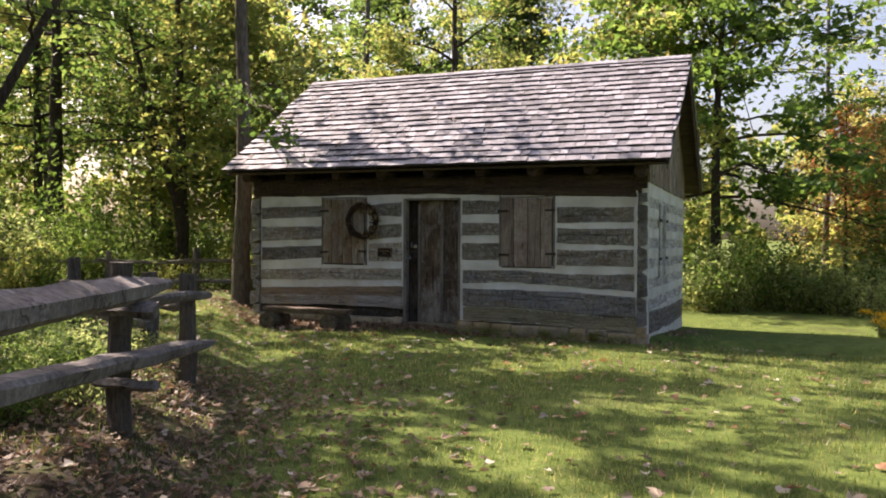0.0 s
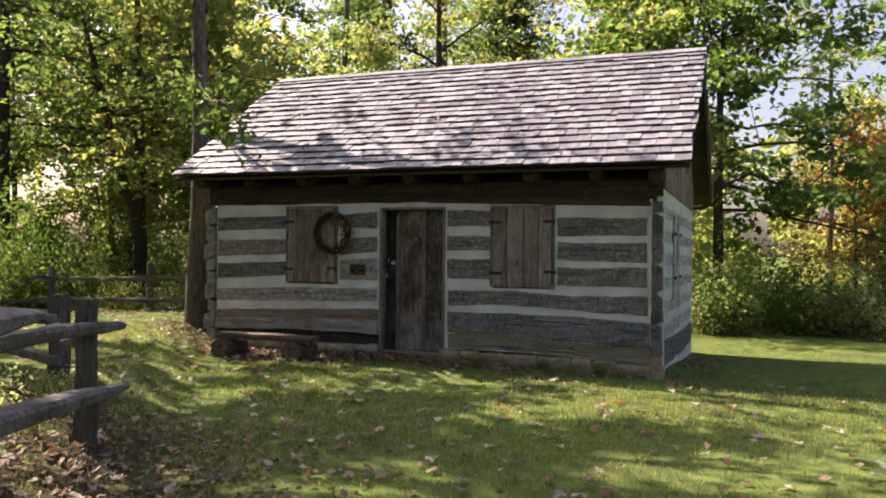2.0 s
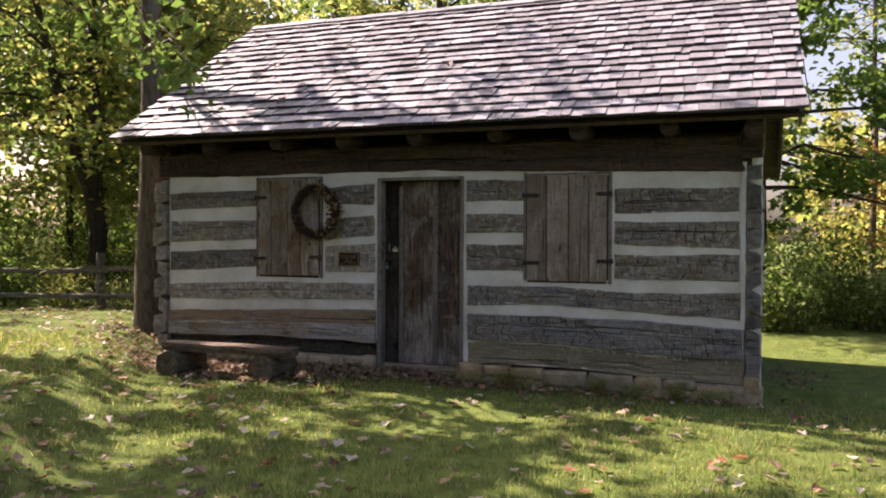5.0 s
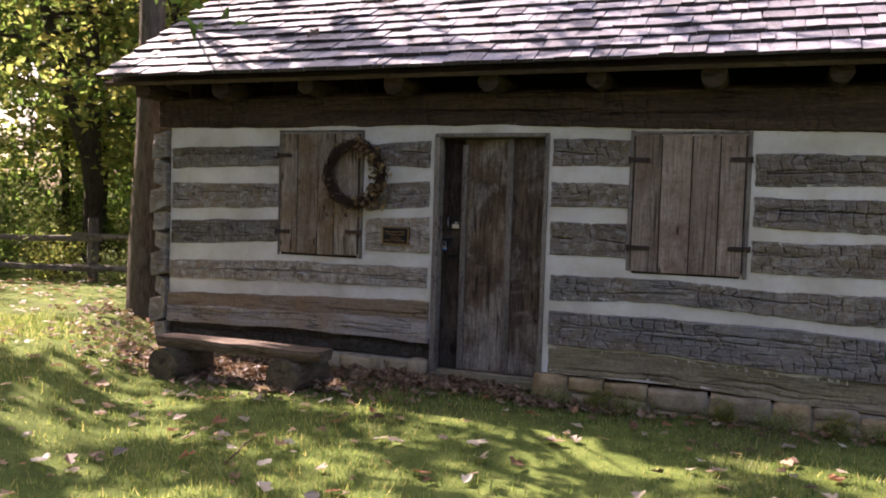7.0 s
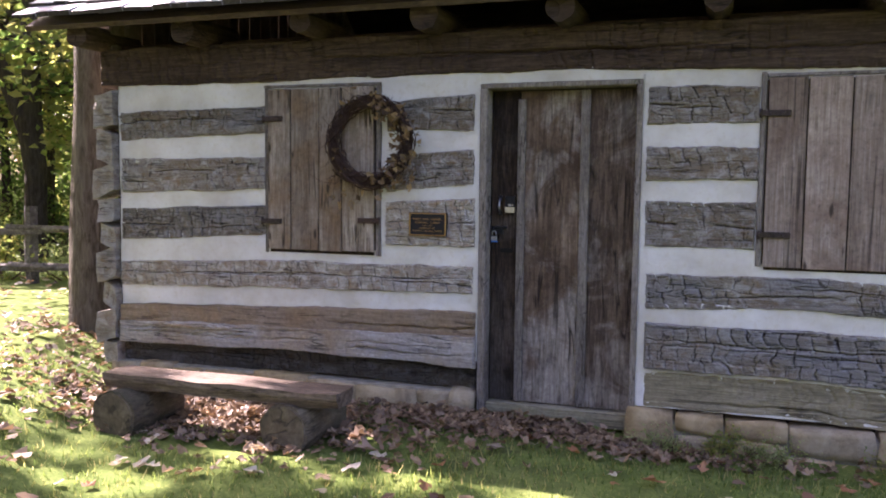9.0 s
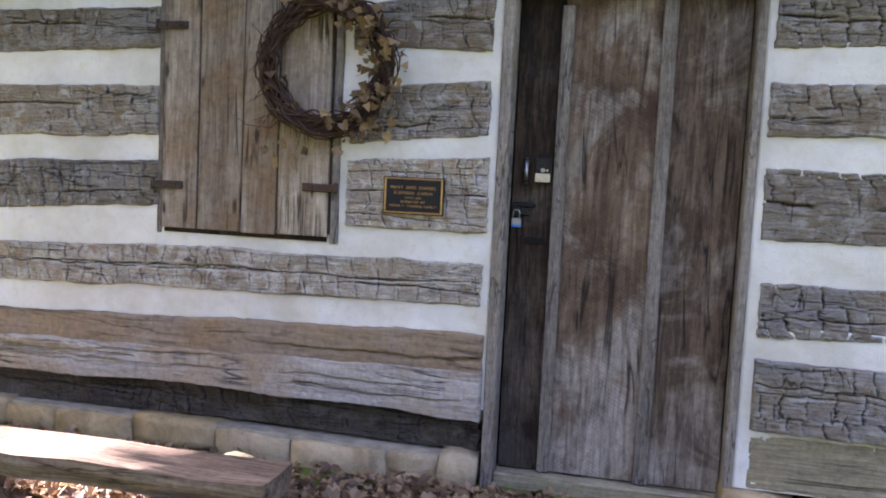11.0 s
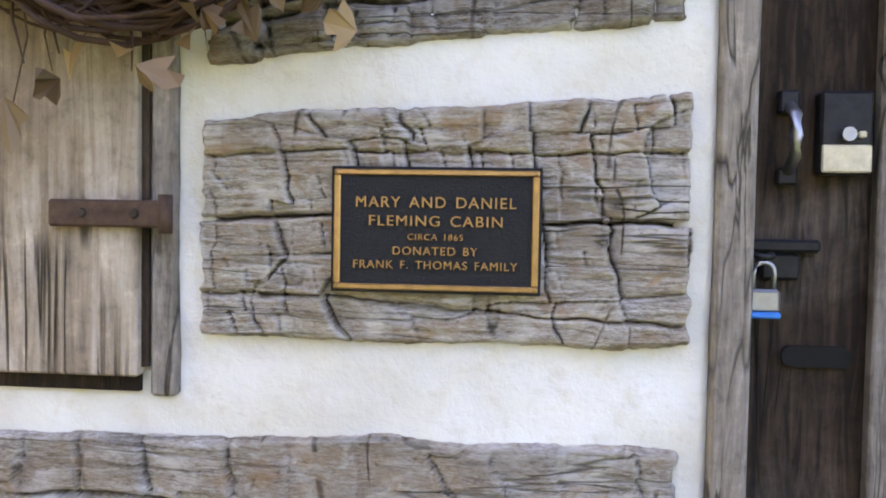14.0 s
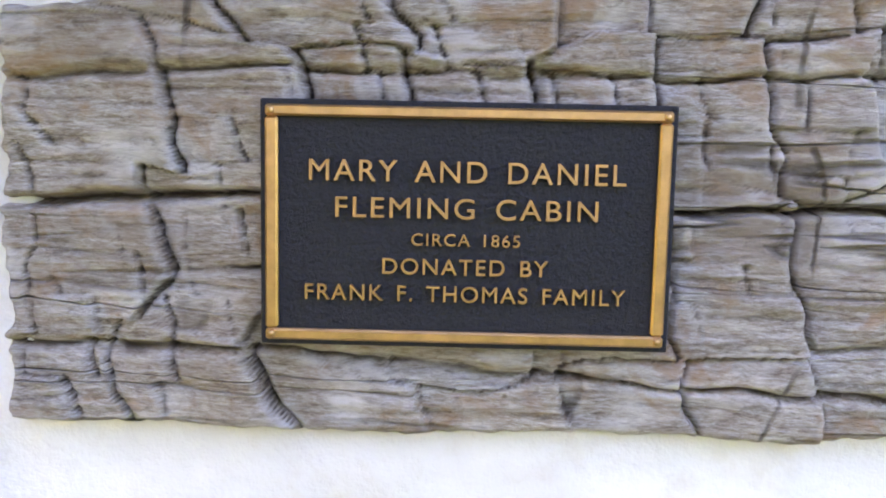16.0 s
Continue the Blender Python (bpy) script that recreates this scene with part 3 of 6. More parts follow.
def hewn(u, w, seed, fine=False, wide=0.0026):
    """Relief of an axe-hewn face, in metres, positive outwards."""
    where = smooth(-0.34, -0.02, vnoise(u * 2.7, w * 4, seed + 3))
    s1, n1 = blocks(u, w, seed + 10, 0.085, 0.095, 0.16, wide)
    h = (0.011 * s1 - (0.0105 + 3.2 * (wide - 0.0026)) * n1) * where + 0.014 * fbm(u * 1.6, w * 5, seed + 4)
    h = h + 0.004 * fbm(u * 7, w * 70, seed + 5)
    if fine:
        s2, n2 = blocks(u, w, seed + 20, 0.05, 0.03, 0.2)
        h = h + (0.004 * s2 - 0.005 * n2) * smooth(0.0, 0.25, vnoise(u * 6, w * 8, seed + 8)) + 0.003 * fbm(u * 16, w * 190, seed + 7)
    return h


LOG_SPANS = []  # where logs cover the wall


def log_face(name, x0, x1, tops, bottoms, seed, proud=0.012, step=0.0085, material=None, cracks=2, fine=False, parent=None, side=None, label="", plain=0.0, long_cracks=()):
    """One hewn log: a face with relief, turned in at its edges. tops and bottoms: heights at the two ends and the middle.
    side: the x of a wall that runs along y instead."""
    LOG_SPANS.append((side, x0, x1, tops, bottoms))
    nx, h = max(6, int((x1 - x0) / step)), max(t - b for t, b in zip(tops, bottoms))
    nz = max(8, int(h / (step * 0.75)))
    u = np.linspace(x0, x1, nx)
    s = np.linspace(0, 1, len(tops))
    zt = np.interp((u - x0) / (x1 - x0), s, tops) + 0.014 * fbm(u * 4, u * 0, seed + 31) + 0.004 * vnoise(u * 30, u * 0, seed + 33) + 0.0025 * vnoise(u * 140, u * 0, seed + 35)
    zb = np.interp((u - x0) / (x1 - x0), s, bottoms) + 0.014 * fbm(u * 4, u * 0 + 7, seed + 32) + 0.004 * vnoise(u * 30, u * 0 + 3, seed + 34) + 0.0025 * vnoise(u * 140, u * 0, seed + 36)
    v = np.linspace(0, 1, nz)
    U = np.repeat(u[:, None], nz, 1)
    W = zb[:, None] + (zt - zb)[:, None] * v[None, :]
    rel = hewn(U, W, seed, fine, max(0.0026, 0.8 * step)) * (1 - plain)
    rng = np.random.RandomState(seed)
    for _ in range(cracks):
        c0, m0, ln = rng.uniform(0.25, 0.75), rng.uniform(x0, x1), rng.uniform(0.25, 0.9) * (x1 - x0)
        wc = zb + (zt - zb) * c0 + 0.03 * fbm(u * 1.7, u * 0, seed + int(c0 * 90)) + 0.01 * fbm(u * 12, u * 0, seed + 40)
        wide = (0.0045 if fine else 0.006) * (1 + 1.2 * vnoise(u * 7, u * 0, seed + 41))
        mask = smooth(0.5, 0.32, np.abs(u - m0) / ln)
        rel -= (0.022 * mask)[:, None] * np.exp(-((W - wc[:, None]) / np.abs(wide)[:, None]) ** 2)
    for wz, slope, deep in long_cracks:
        wc = wz + slope * (u - x0) + 0.014 * fbm(u * 3.5, u * 0, seed + 61) + 0.006 * fbm(u * 19, u * 0, seed + 62)
        wide = 0.0035 * (1 + 1.4 * vnoise(u * 9, u * 0, seed + 63))
        rel -= deep * np.exp(-((W - wc[:, None]) / np.abs(wide)[:, None]) ** 2)
    rim = np.minimum(np.minimum(v, 1 - v)[None, :] * h, np.maximum(np.minimum(U - x0, x1 - U) * 1.5 - 0.010 * (1 + vnoise(W * 45, U * 0, seed + 71) + 0.6 * vnoise(W * 130, U * 0, seed + 72)), 0))
    rel = rel * (0.5 + 0.5 * smooth(0.0, 0.025, rim))
    depth = -(proud + rel) + 0.03 * (1 - smooth(0.0, 0.013, rim))
    depth[0, :] = depth[-1, :] = 0.14
    depth[:, 0] = depth[:, -1] = 0.14
    if side is None:
        P = np.stack([U, depth, W], -1)
    else:
        P = np.stack([side - depth, U, W], -1)
    me = mesh_of(name, P.reshape(-1, 3), grid_faces(nx, nz), material or M_HEWN, True)
    return put(name, me, parent or cabin, label)


# heights of the log courses (top, bottom) at the outer and the inner end of each run
LEFT = [  # outer end, shutter, door
    ((1.975, 1.996, 2.039), (1.762, 1.804, 1.798)),
    ((1.640, 1.656, 1.701), (1.388, 1.420, 1.468)),
    ((1.281, 1.320, 1.380), (1.046, 1.110, 1.081)),
]
for k, (top, bot) in enumerate(LEFT):
    log_face("log", -2.82, -1.615, top[:2], bot[:2], 10 + k, step=0.0055, fine=True)
    if k == 2:
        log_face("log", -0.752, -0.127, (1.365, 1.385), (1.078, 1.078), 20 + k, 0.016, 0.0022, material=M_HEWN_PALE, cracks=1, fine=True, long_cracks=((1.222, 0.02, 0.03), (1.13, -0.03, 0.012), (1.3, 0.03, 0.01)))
    else:
        log_face("log", -0.745, -0.138, top[1:], bot[1:], 20 + k, step=0.004, fine=True)
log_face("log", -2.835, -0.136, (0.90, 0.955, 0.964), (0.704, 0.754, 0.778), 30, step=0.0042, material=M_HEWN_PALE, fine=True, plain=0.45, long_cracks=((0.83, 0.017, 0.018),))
# the lowest log has split: a brown upper half and a paler lower slab that stands proud
log_face("log", -2.845, -0.118, (0.587, 0.637, 0.681), (0.43, 0.47, 0.50), 31, 0.024, 0.007, material=M_SMOOTHBROWN, cracks=1, plain=0.7)
log_face("log", -2.845, -0.118, (0.462, 0.5, 0.53), (0.291, 0.329, 0.309), 35, 0.036, 0.006, material=M_SMOOTH, cracks=6, plain=0.72, fine=True)
LOG_SPANS.append((None, -2.845, -0.118, (0.587, 0.637, 0.681), (0.291, 0.329, 0.309)))
RIGHT = [  # door, shutter, then beyond the shutter to the corner
    ((2.055, 2.038), (1.821, 1.823), (1.943, 1.928), (1.689, 1.697)),
    ((1.717, 1.699), (1.496, 1.503), (1.623, 1.622), (1.387, 1.363)),
    ((1.398, 1.400), (1.112, 1.116), (1.297, 1.317), (1.055, 1.057)),
]
for k, (t0, b0, t1, b1) in enumerate(RIGHT):
    log_face("log", 0.885, 1.512, t0, b0, 40 + k, step=0.0055, fine=True)
    log_face("log", 2.40, 3.558, t1, b1, 50 + k, step=0.0058, fine=True, long_cracks=((t1[0] - 0.1, 0.0, 0.02),) if k == 1 else ())
log_face("log", 0.9, 3.59, (0.966, 0.983, 0.934, 0.959), (0.752, 0.785, 0.734, 0.704), 60, step=0.006, fine=True, material=M_HEWN_GREY)
log_face("log", 0.905, 3.585, (0.678, 0.68, 0.674, 0.618), (0.399, 0.399, 0.34, 0.328), 61, 0.03, step=0.006, cracks=3, fine=True, material=M_HEWN_GREY, long_cracks=((0.55, -0.012, 0.02),))
log_face("sill_log", 0.9, 3.62, (0.398, 0.398, 0.34, 0.33), (0.165, 0.165, 0.12, 0.09), 62, 0.0, material=M_SILL, plain=0.6, label="mossy yellowish sill log")
log_face("sill_log", -2.86, -0.122, (0.33, 0.34, 0.33), (0.12, 0.17, 0.17), 63, -0.045, step=0.006, fine=True, material=M_HEWN_SHADED, label="recessed dark sill log, coloured darker for the shade under the slab")
log_face("plate_log", -2.98, 3.66, (2.42, 2.42, 2.42), (2.143, 2.15, 2.07), 64, 0.02, material=M_BEAM, plain=0.3, label="brown wall plate log, coloured darker for the shade under the eave")

# chinking panels between the logs, with the doorway left open
def chink_panel(name, x0, x1, z0, z1, seed, step=0.014, side=None):
    u, w = np.arange(x0, x1, step), np.arange(z0, z1, step)
    u[-1], w[-1] = x1, z1
    U, W = np.meshgrid(u, w, indexing="ij")
    d = 0.003 - 0.010 * fbm(U * 2.5, W * 5, seed) - 0.005 * fbm(U * 18, W * 18, seed + 1)
    for at, l0, l1, tops, bottoms in LOG_SPANS:
        if (at is None) == (side is None):
            q = np.linspace(0, 1, len(tops))
            zt, zb = np.interp((U - l0) / (l1 - l0), q, tops), np.interp((U - l0) / (l1 - l0), q, bottoms)
            d[(U > l0 + 0.03) & (U < l1 - 0.03) & (W < zt - 0.04) & (W > zb + 0.04)] = 0.12
    d[0, :] = d[-1, :] = 0.14
    P = np.stack([U, d, W], -1) if side is None else np.stack([side - d, U, W], -1)
    return put(name, mesh_of(name, P.reshape(-1, 3), grid_faces(len(u), len(w)), M_CHINK, True), cabin, "white lime chinking")


chink_panel("chinking", -2.84, -0.098, 0.36, 2.17, 3, 0.011)
chink_panel("chinking", 0.852, 3.615, 0.17, 2.17, 5)
chink_panel("chinking", -0.17, 0.93, 2.092, 2.17, 7)

# a smear of mortar left on the lowest log
_u, _w = np.meshgrid(np.linspace(-2.43, -1.88, 40), np.linspace(-1, 1, 9), indexing="ij")
_half = 0.022 * np.sqrt(np.clip(1 - ((_u + 2.155) / 0.275) ** 2, 0, 1)) * (1 + 0.6 * vnoise(_u * 14, _w * 0, 5))
_P = np.stack([_u, -0.052 - 0.01 * (1 - _w ** 2) + 0.03 * (np.abs(_w) > 0.99), 0.468 + _w * _half + 0.012 * vnoise(_u * 5, _w * 0, 6)], -1)
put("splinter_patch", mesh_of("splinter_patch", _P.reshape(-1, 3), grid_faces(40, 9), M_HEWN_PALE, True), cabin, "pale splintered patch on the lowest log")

# wall cores behind the faces
for nm, b in (("wall_core", (-2.9, -0.1, 0.10, 0.24, -0.1, 2.45)), ("wall_core", (0.86, 3.68, 0.10, 0.24, -0.1, 2.45)), ("wall_core", (-0.1, 0.86, 0.10, 0.24, 2.09, 2.45)),
              ("wall_core", (3.5, 3.66, 0.241, 4.9, -0.5, 2.4)), ("wall_core", (-2.88, -2.72, 0.241, 4.9, -0.1, 2.4)), ("wall_core", (-2.9, 3.68, 4.9, 5.04, -0.6, 2.4))):
    part(nm, box_bm(*b, bevel=0), M_BEAM, cabin)
part("plank_floor", box_bm(-2.72, 3.5, 0.24, 4.9, 0.0, 0.09, bevel=0), M_BEAM, cabin)

# hewn log ends stacked at the corners
def log_end(x0, x1, y0, y1, z0, z1, seed, slant=0.0, material=None):
    bm = box_bm(x0, x1, y0, y1, z0, z1, 0, 0, seed, 4)
    for v in bm.verts:
        v.co.z += slant * (v.co.x - (x0 + x1) / 2)
        v.co += noise.noise_vector(v.co * 9 + Vector((seed, 0, 0))) * 0.016 + noise.noise_vector(v.co * 30) * 0.005
    part("log_end", bm, material or M_HEWN, cabin, shade=False)


# (bottom, top, slope of the bed, how far it stands out) from the ground up
for k, (z0, z1, sl, out) in enumerate(((0.2, 0.4, 0.1, 0.02), (0.41, 0.6, -0.5, 0.0), (0.63, 0.75, 0.15, 0.012), (0.78, 0.975, -0.6, 0.02), (1.0, 1.17, 0.55, 0.0), (1.205, 1.335, -0.45, 0.012),
                                       (1.365, 1.53, 0.3, 0.0), (1.55, 1.73, 0.1, 0.016), (1.745, 1.965, -0.35, 0.004), (2.0, 2.125, 0.1, 0.0))):
    log_end(3.612, 3.735, -0.025 - out, 0.15, z0, z1, 70 + k, sl, M_HEWN_END)
for k, (z0, z1, sl, out) in enumerate(((0.14, 0.3, 0.0, 0.0), (0.31, 0.53, 0.25, 0.05), (0.56, 0.72, -0.35, 0.0), (0.75, 0.97, 0.3, 0.045), (1.0, 1.15, -0.3, 0.0), (1.18, 1.34, 0.1, 0.02), (1.37, 1.58, 0.35, 0.07), (1.61, 1.83, -0.3, 0.02), (1.86, 2.1, 0.2, 0.045))):
    log_end(-2.965 - out, -2.845, -0.045 - 0.012 * (k % 2), 0.16, z0, z1, 90 + k, sl, M_HEWN)
part("mortar_strip", box_bm(3.566, 3.604, -0.016, 0.1, 0.62, 2.16, 0, 0.007, 6, 6), M_CHINK, cabin, "white lime mortar beside the log ends")
part("corner_stone", box_bm(3.6, 3.735, -0.05, 0.14, -0.25, 0.19, 0, 0.014, 8, 4), M_STONE, cabin, "rough corner foundation stone")
part("corner_beam", box_bm(3.56, 3.74, -0.06, 0.15, 2.2, 2.46, 0, 0.02, 3, 3), M_BEAM, cabin)
_v, _f = tube([(3.665, -0.25, 2.435), (3.665, -0.1, 2.44), (3.665, 0.3, 2.45)], (0.088, 0.092, 0.092), 16)
put("joist", mesh_of("joist", _v, _f, M_BEAM), cabin, "round log joist end")

# end wall: logs half hidden under lime wash, the lowest one bare and dark
for k in range(6):
    zt = 2.1 - 0.3 * k
    log_face("log", 0.14, 4.98, (zt, zt - 0.05), (zt - 0.19, zt - 0.25), 110 + k, 0.003, 0.02, side=3.745, cracks=1, material=M_WASHED, label="log under patchy lime wash")
log_face("log", 0.16, 4.95, (0.42, 0.32, 0.28), (0.06, -0.06, -0.1), 119, 0.008, 0.02, side=3.745, cracks=2, label="dark bare bottom log")
chink_panel("chinking", 0.035, 5.0, -0.45, 2.36, 9, 0.024, 3.748)

# side window shutter
sh = part("side_shutter", box_bm(3.752, 3.775, 1.2, 1.95, 0.85, 2.02, 0.004), M_WASHED, cabin, "pale grey closed side shutter")
for yy in (1.5, 1.65, 1.8):
    part("batten", box_bm(3.776, 3.788, yy - 0.02, yy + 0.02, 0.87, 2.0, 0.003), M_WASHED, sh)
for zz in (1.15, 1.75):
    for yy in (1.2, 1.98):
        part("hinge", box_bm(3.77, 3.80, yy - 0.05, yy + 0.05, zz - 0.02, zz + 0.02, 0.003), M_IRON, sh)

# foundation stones
def stone(x0, x1, z0, z1, y0, seed):
    bm = box_bm(x0, x1, y0, 0.12, z0, z1, 0, 0, seed, 3)
    for v in bm.verts:
        v.co += noise.noise_vector(v.co * 5 + Vector((seed * 1.3, 0, 0))) * 0.026 + noise.noise_vector(v.co * 17) * 0.007
    bmesh.ops.smooth_vert(bm, verts=bm.verts[:], factor=0.2, use_axis_x=True, use_axis_y=True, use_axis_z=True)
    part("foundation_stone", bm, M_STONE, cabin, shade=True)


_rng = random.Random(4)
# big blocks beside the doorstep, bedded in mortar
for k, b in enumerate(((0.82, 1.1, -0.16, 0.16), (1.115, 1.366, 0.045, 0.155), (1.115, 1.41, -0.16, 0.03), (1.38, 1.7, 0.045, 0.15), (1.425, 1.71, -0.16, 0.03), (1.73, 2.155, -0.03, 0.14), (2.17, 2.6, -0.03, 0.135), (1.73, 2.06, -0.2, -0.045), (2.075, 2.6, -0.2, -0.045))):
    stone(*b, -0.05, 80 + k)
part("mortar_bed", box_bm(0.835, 3.66, -0.022, 0.1, -0.4, 0.1, 0.002, 0.004, 3, 4), M_MORTAR, cabin, "pale mortar between the foundation stones")
part("mortar_bed", box_bm(-2.85, -0.14, -0.018, 0.1, -0.2, 0.16, 0.002, 0.004, 4, 4), M_MORTAR, cabin, "pale mortar between the foundation stones")
for x_start, x_end, top in ((2.615, 3.76, 0.165), (-2.9, -0.13, 0.175)):
    x, k = x_start, 0
    while x < x_end - 0.05:
        w = min(_rng.uniform(0.2, 0.46), x_end - x)
        t = top - 0.022 * max(0, x - 0.8) - _rng.uniform(0, 0.03)
        if k % 3 == 1:
            m = _rng.uniform(0.03, 0.08)
            stone(x + 0.004, x + w - 0.004, m + 0.004, t, -0.045, k)
            stone(x + 0.01, x + w + 0.02, -0.16, m - 0.004, -0.06, k + 50)
        else:
            stone(x + 0.004, x + w - 0.004, -0.16, t, -0.05, k)
        x += w
        k += 1

# joist ends under the eave
for k, x in enumerate((-2.95, -2.1, -1.215, -0.4, 0.42, 1.266, 2.104, 2.93)):
    r = 0.085 + 0.012 * math.sin(k * 2.3)
    v, f = tube([(x, -0.27 + 0.02 * (k % 2), 2.475), (x, -0.1, 2.48), (x, 0.3, 2.49)], (r * 0.97, r, r), 14)
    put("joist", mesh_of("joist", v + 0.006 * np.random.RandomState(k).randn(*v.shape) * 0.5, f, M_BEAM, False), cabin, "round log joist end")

# ---- roof ----
EAVE, RIDGE, BACK = (-0.376, 2.555), (2.6, 4.53), (5.35, 2.42)
RX0, RX1 = -3.345, 4.09
roof = thing("roof", "grey weathered wood-shingle gable roof", "roof")
roof.parent = cabin
del roof["category"]


def deck(a, b, thick=0.035):
    bm = bmesh.new()
    d = Vector((b[0] - a[0], b[1] - a[1])).normalized()
    nrm = Vector((-d.y, d.x)) * (1 if d.x > 0 else -1)
    pts = [(a[0], a[1]), (b[0], b[1]), (b[0] - nrm.x * thick, b[1] - nrm.y * thick), (a[0] - nrm.x * thick, a[1] - nrm.y * thick)]
    lo, hi = [bm.verts.new((RX0 + 0.02, *p)) for p in pts], [bm.verts.new((RX1 - 0.02, *p)) for p in pts]
    for k in range(4):
        bm.faces.new((lo[k], lo[(k + 1) % 4], hi[(k + 1) % 4], hi[k]))
    bm.faces.new(lo)
    bm.faces.new(hi)
    bmesh.ops.recalc_face_normals(bm, faces=bm.faces[:])
    return bm


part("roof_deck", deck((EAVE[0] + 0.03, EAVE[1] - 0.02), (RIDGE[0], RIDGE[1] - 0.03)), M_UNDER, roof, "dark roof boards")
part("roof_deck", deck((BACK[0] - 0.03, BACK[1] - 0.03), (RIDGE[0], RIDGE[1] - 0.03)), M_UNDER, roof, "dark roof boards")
for a, b in ((EAVE, RIDGE), (BACK, RIDGE)):
    for x in (RX1 - 0.05,):
        L = math.hypot(b[0] - a[0], b[1] - a[1])
        bm = box_bm(-0.014, 0.014, 0.06, L - 0.02, -0.16, -0.02, 0.003)
        sgn = 1 if b[0] > a[0] else -1
        ang = math.atan2(b[1] - a[1], abs(b[0] - a[0]))
        m = Matrix.Translation((x, a[0], a[1] - 0.01)) @ (Matrix.Identity(4) if sgn > 0 else Matrix.Scale(-1, 4, (0, 1, 0))) @ Matrix.Rotation(ang, 4, "X")
        bmesh.ops.transform(bm, matrix=m, verts=bm.verts[:])
        part("rake_board", bm, M_TRIM if sgn > 0 else M_UNDER, roof)

SH_LEN, SH_T = 0.44, 0.03


def shingle_verts(w, seed):
    """One split shingle from its butt at y = 0 up the slope, thicker at the butt, slightly uneven."""
    rr = np.random.RandomState(seed)
    j = rr.uniform(-1, 1, 8)
    t = SH_T * (1 + 0.2 * j[0])
    return np.array([(-w / 2, 0.005 * j[1], 0.0), (w / 2, 0.005 * j[2], 0.0), (w / 2 - 0.003, SH_LEN, 0.0), (-w / 2 + 0.003, SH_LEN, 0.0),
                     (-w / 2, 0.005 * j[1] + 0.003, t + 0.004 * j[3]), (w / 2, 0.005 * j[2] + 0.003, t + 0.004 * j[4]), (w / 2 - 0.003, SH_LEN, 0.006), (-w / 2 + 0.003, SH_LEN, 0.006)])


SH_FACES = np.array([(0, 3, 2, 1), (4, 5, 6, 7), (0, 1, 5, 4), (1, 2, 6, 5), (2, 3, 7, 6), (3, 0, 4, 7)])


def shade_butts(me):
    """Weathered butt ends, painted extra dark for the shade line of each course."""
    me.materials.append(M_BUTT_SHADE)
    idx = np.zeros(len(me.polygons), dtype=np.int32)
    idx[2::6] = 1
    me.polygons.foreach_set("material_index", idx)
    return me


SH_MESH = [shade_butts(mesh_of("shingle", shingle_verts(0.15, 500 + k), SH_FACES, M_SHINGLE)) for k in range(14)]
_rr = np.random.RandomState(12)


def slope_frame(a, b):
    ang = math.atan2(b[1] - a[1], abs(b[0] - a[0]))
    flip = 0 if b[0] > a[0] else math.pi
    return Matrix.Translation((0, a[0], a[1])) @ Matrix.Rotation(flip, 4, "Z") @ Matrix.Rotation(ang, 4, "X"), math.hypot(b[0] - a[0], b[1] - a[1])


SHINGLES = []  # placed last, course by course
_far = []
for a, b, exposed in ((EAVE, RIDGE, True), (BACK, RIDGE, False)):
    base, length = slope_frame(a, b)
    courses = 18
    gap = length / courses
    for c in range(courses):
        x = RX0 + _rr.uniform(-0.02, 0.02)
        sag = 0.012 * math.sin(c * 1.7)
        while x < RX1 - 0.04:
            w = min(float(_rr.choice((0.1, 0.13, 0.15, 0.17, 0.2, 0.23))) * _rr.uniform(0.9, 1.1), RX1 - x + _rr.uniform(-0.01, 0.02))
            xc = x + w / 2
            wave = 0.010 * math.sin(xc * 1.3 + c) + _rr.uniform(-0.006, 0.006)
            local = Matrix.Translation((xc if exposed else -xc, c * gap - 0.03 + sag * 0.5 + wave, 0.006 + 0.002 * _rr.uniform(0, 1))) @ Matrix.Rotation(radians(-4.2) + 0.012 * _rr.randn(), 4, "X") @ Matrix.Rotation(0.012 * _rr.randn(), 4, "Z") @ Matrix.Rotation(0.012 * _rr.randn(), 4, "Y")
            up = Matrix.Translation((0, 0, 0.036))
            m = base @ up @ local
            if exposed and c < 7 and len(SHINGLES) < 300:
                SHINGLES.append((m @ Matrix.Diagonal(((w - 0.005) / 0.15, 1, 1, 1)), int(_rr.randint(14))))
            else:
                vv = shingle_verts(w - 0.005, int(_rr.randint(9999)))
                if c == courses - 1:
                    vv[[2, 3, 6, 7], 1] = gap + 0.03
                elif c == courses - 2:
                    vv[[2, 3, 6, 7], 1] = min(SH_LEN, 2 * gap)
                mm = np.array(m)
                _far.append((vv @ mm[:3, :3].T + mm[:3, 3], SH_FACES))
            x += w
_v, _f = join_arrays(_far)
tagged(put("upper_shingles", shade_butts(mesh_of("upper_shingles", _v, _f, M_SHINGLE)), roof, "courses of grey split shingles"), kind="stuff")
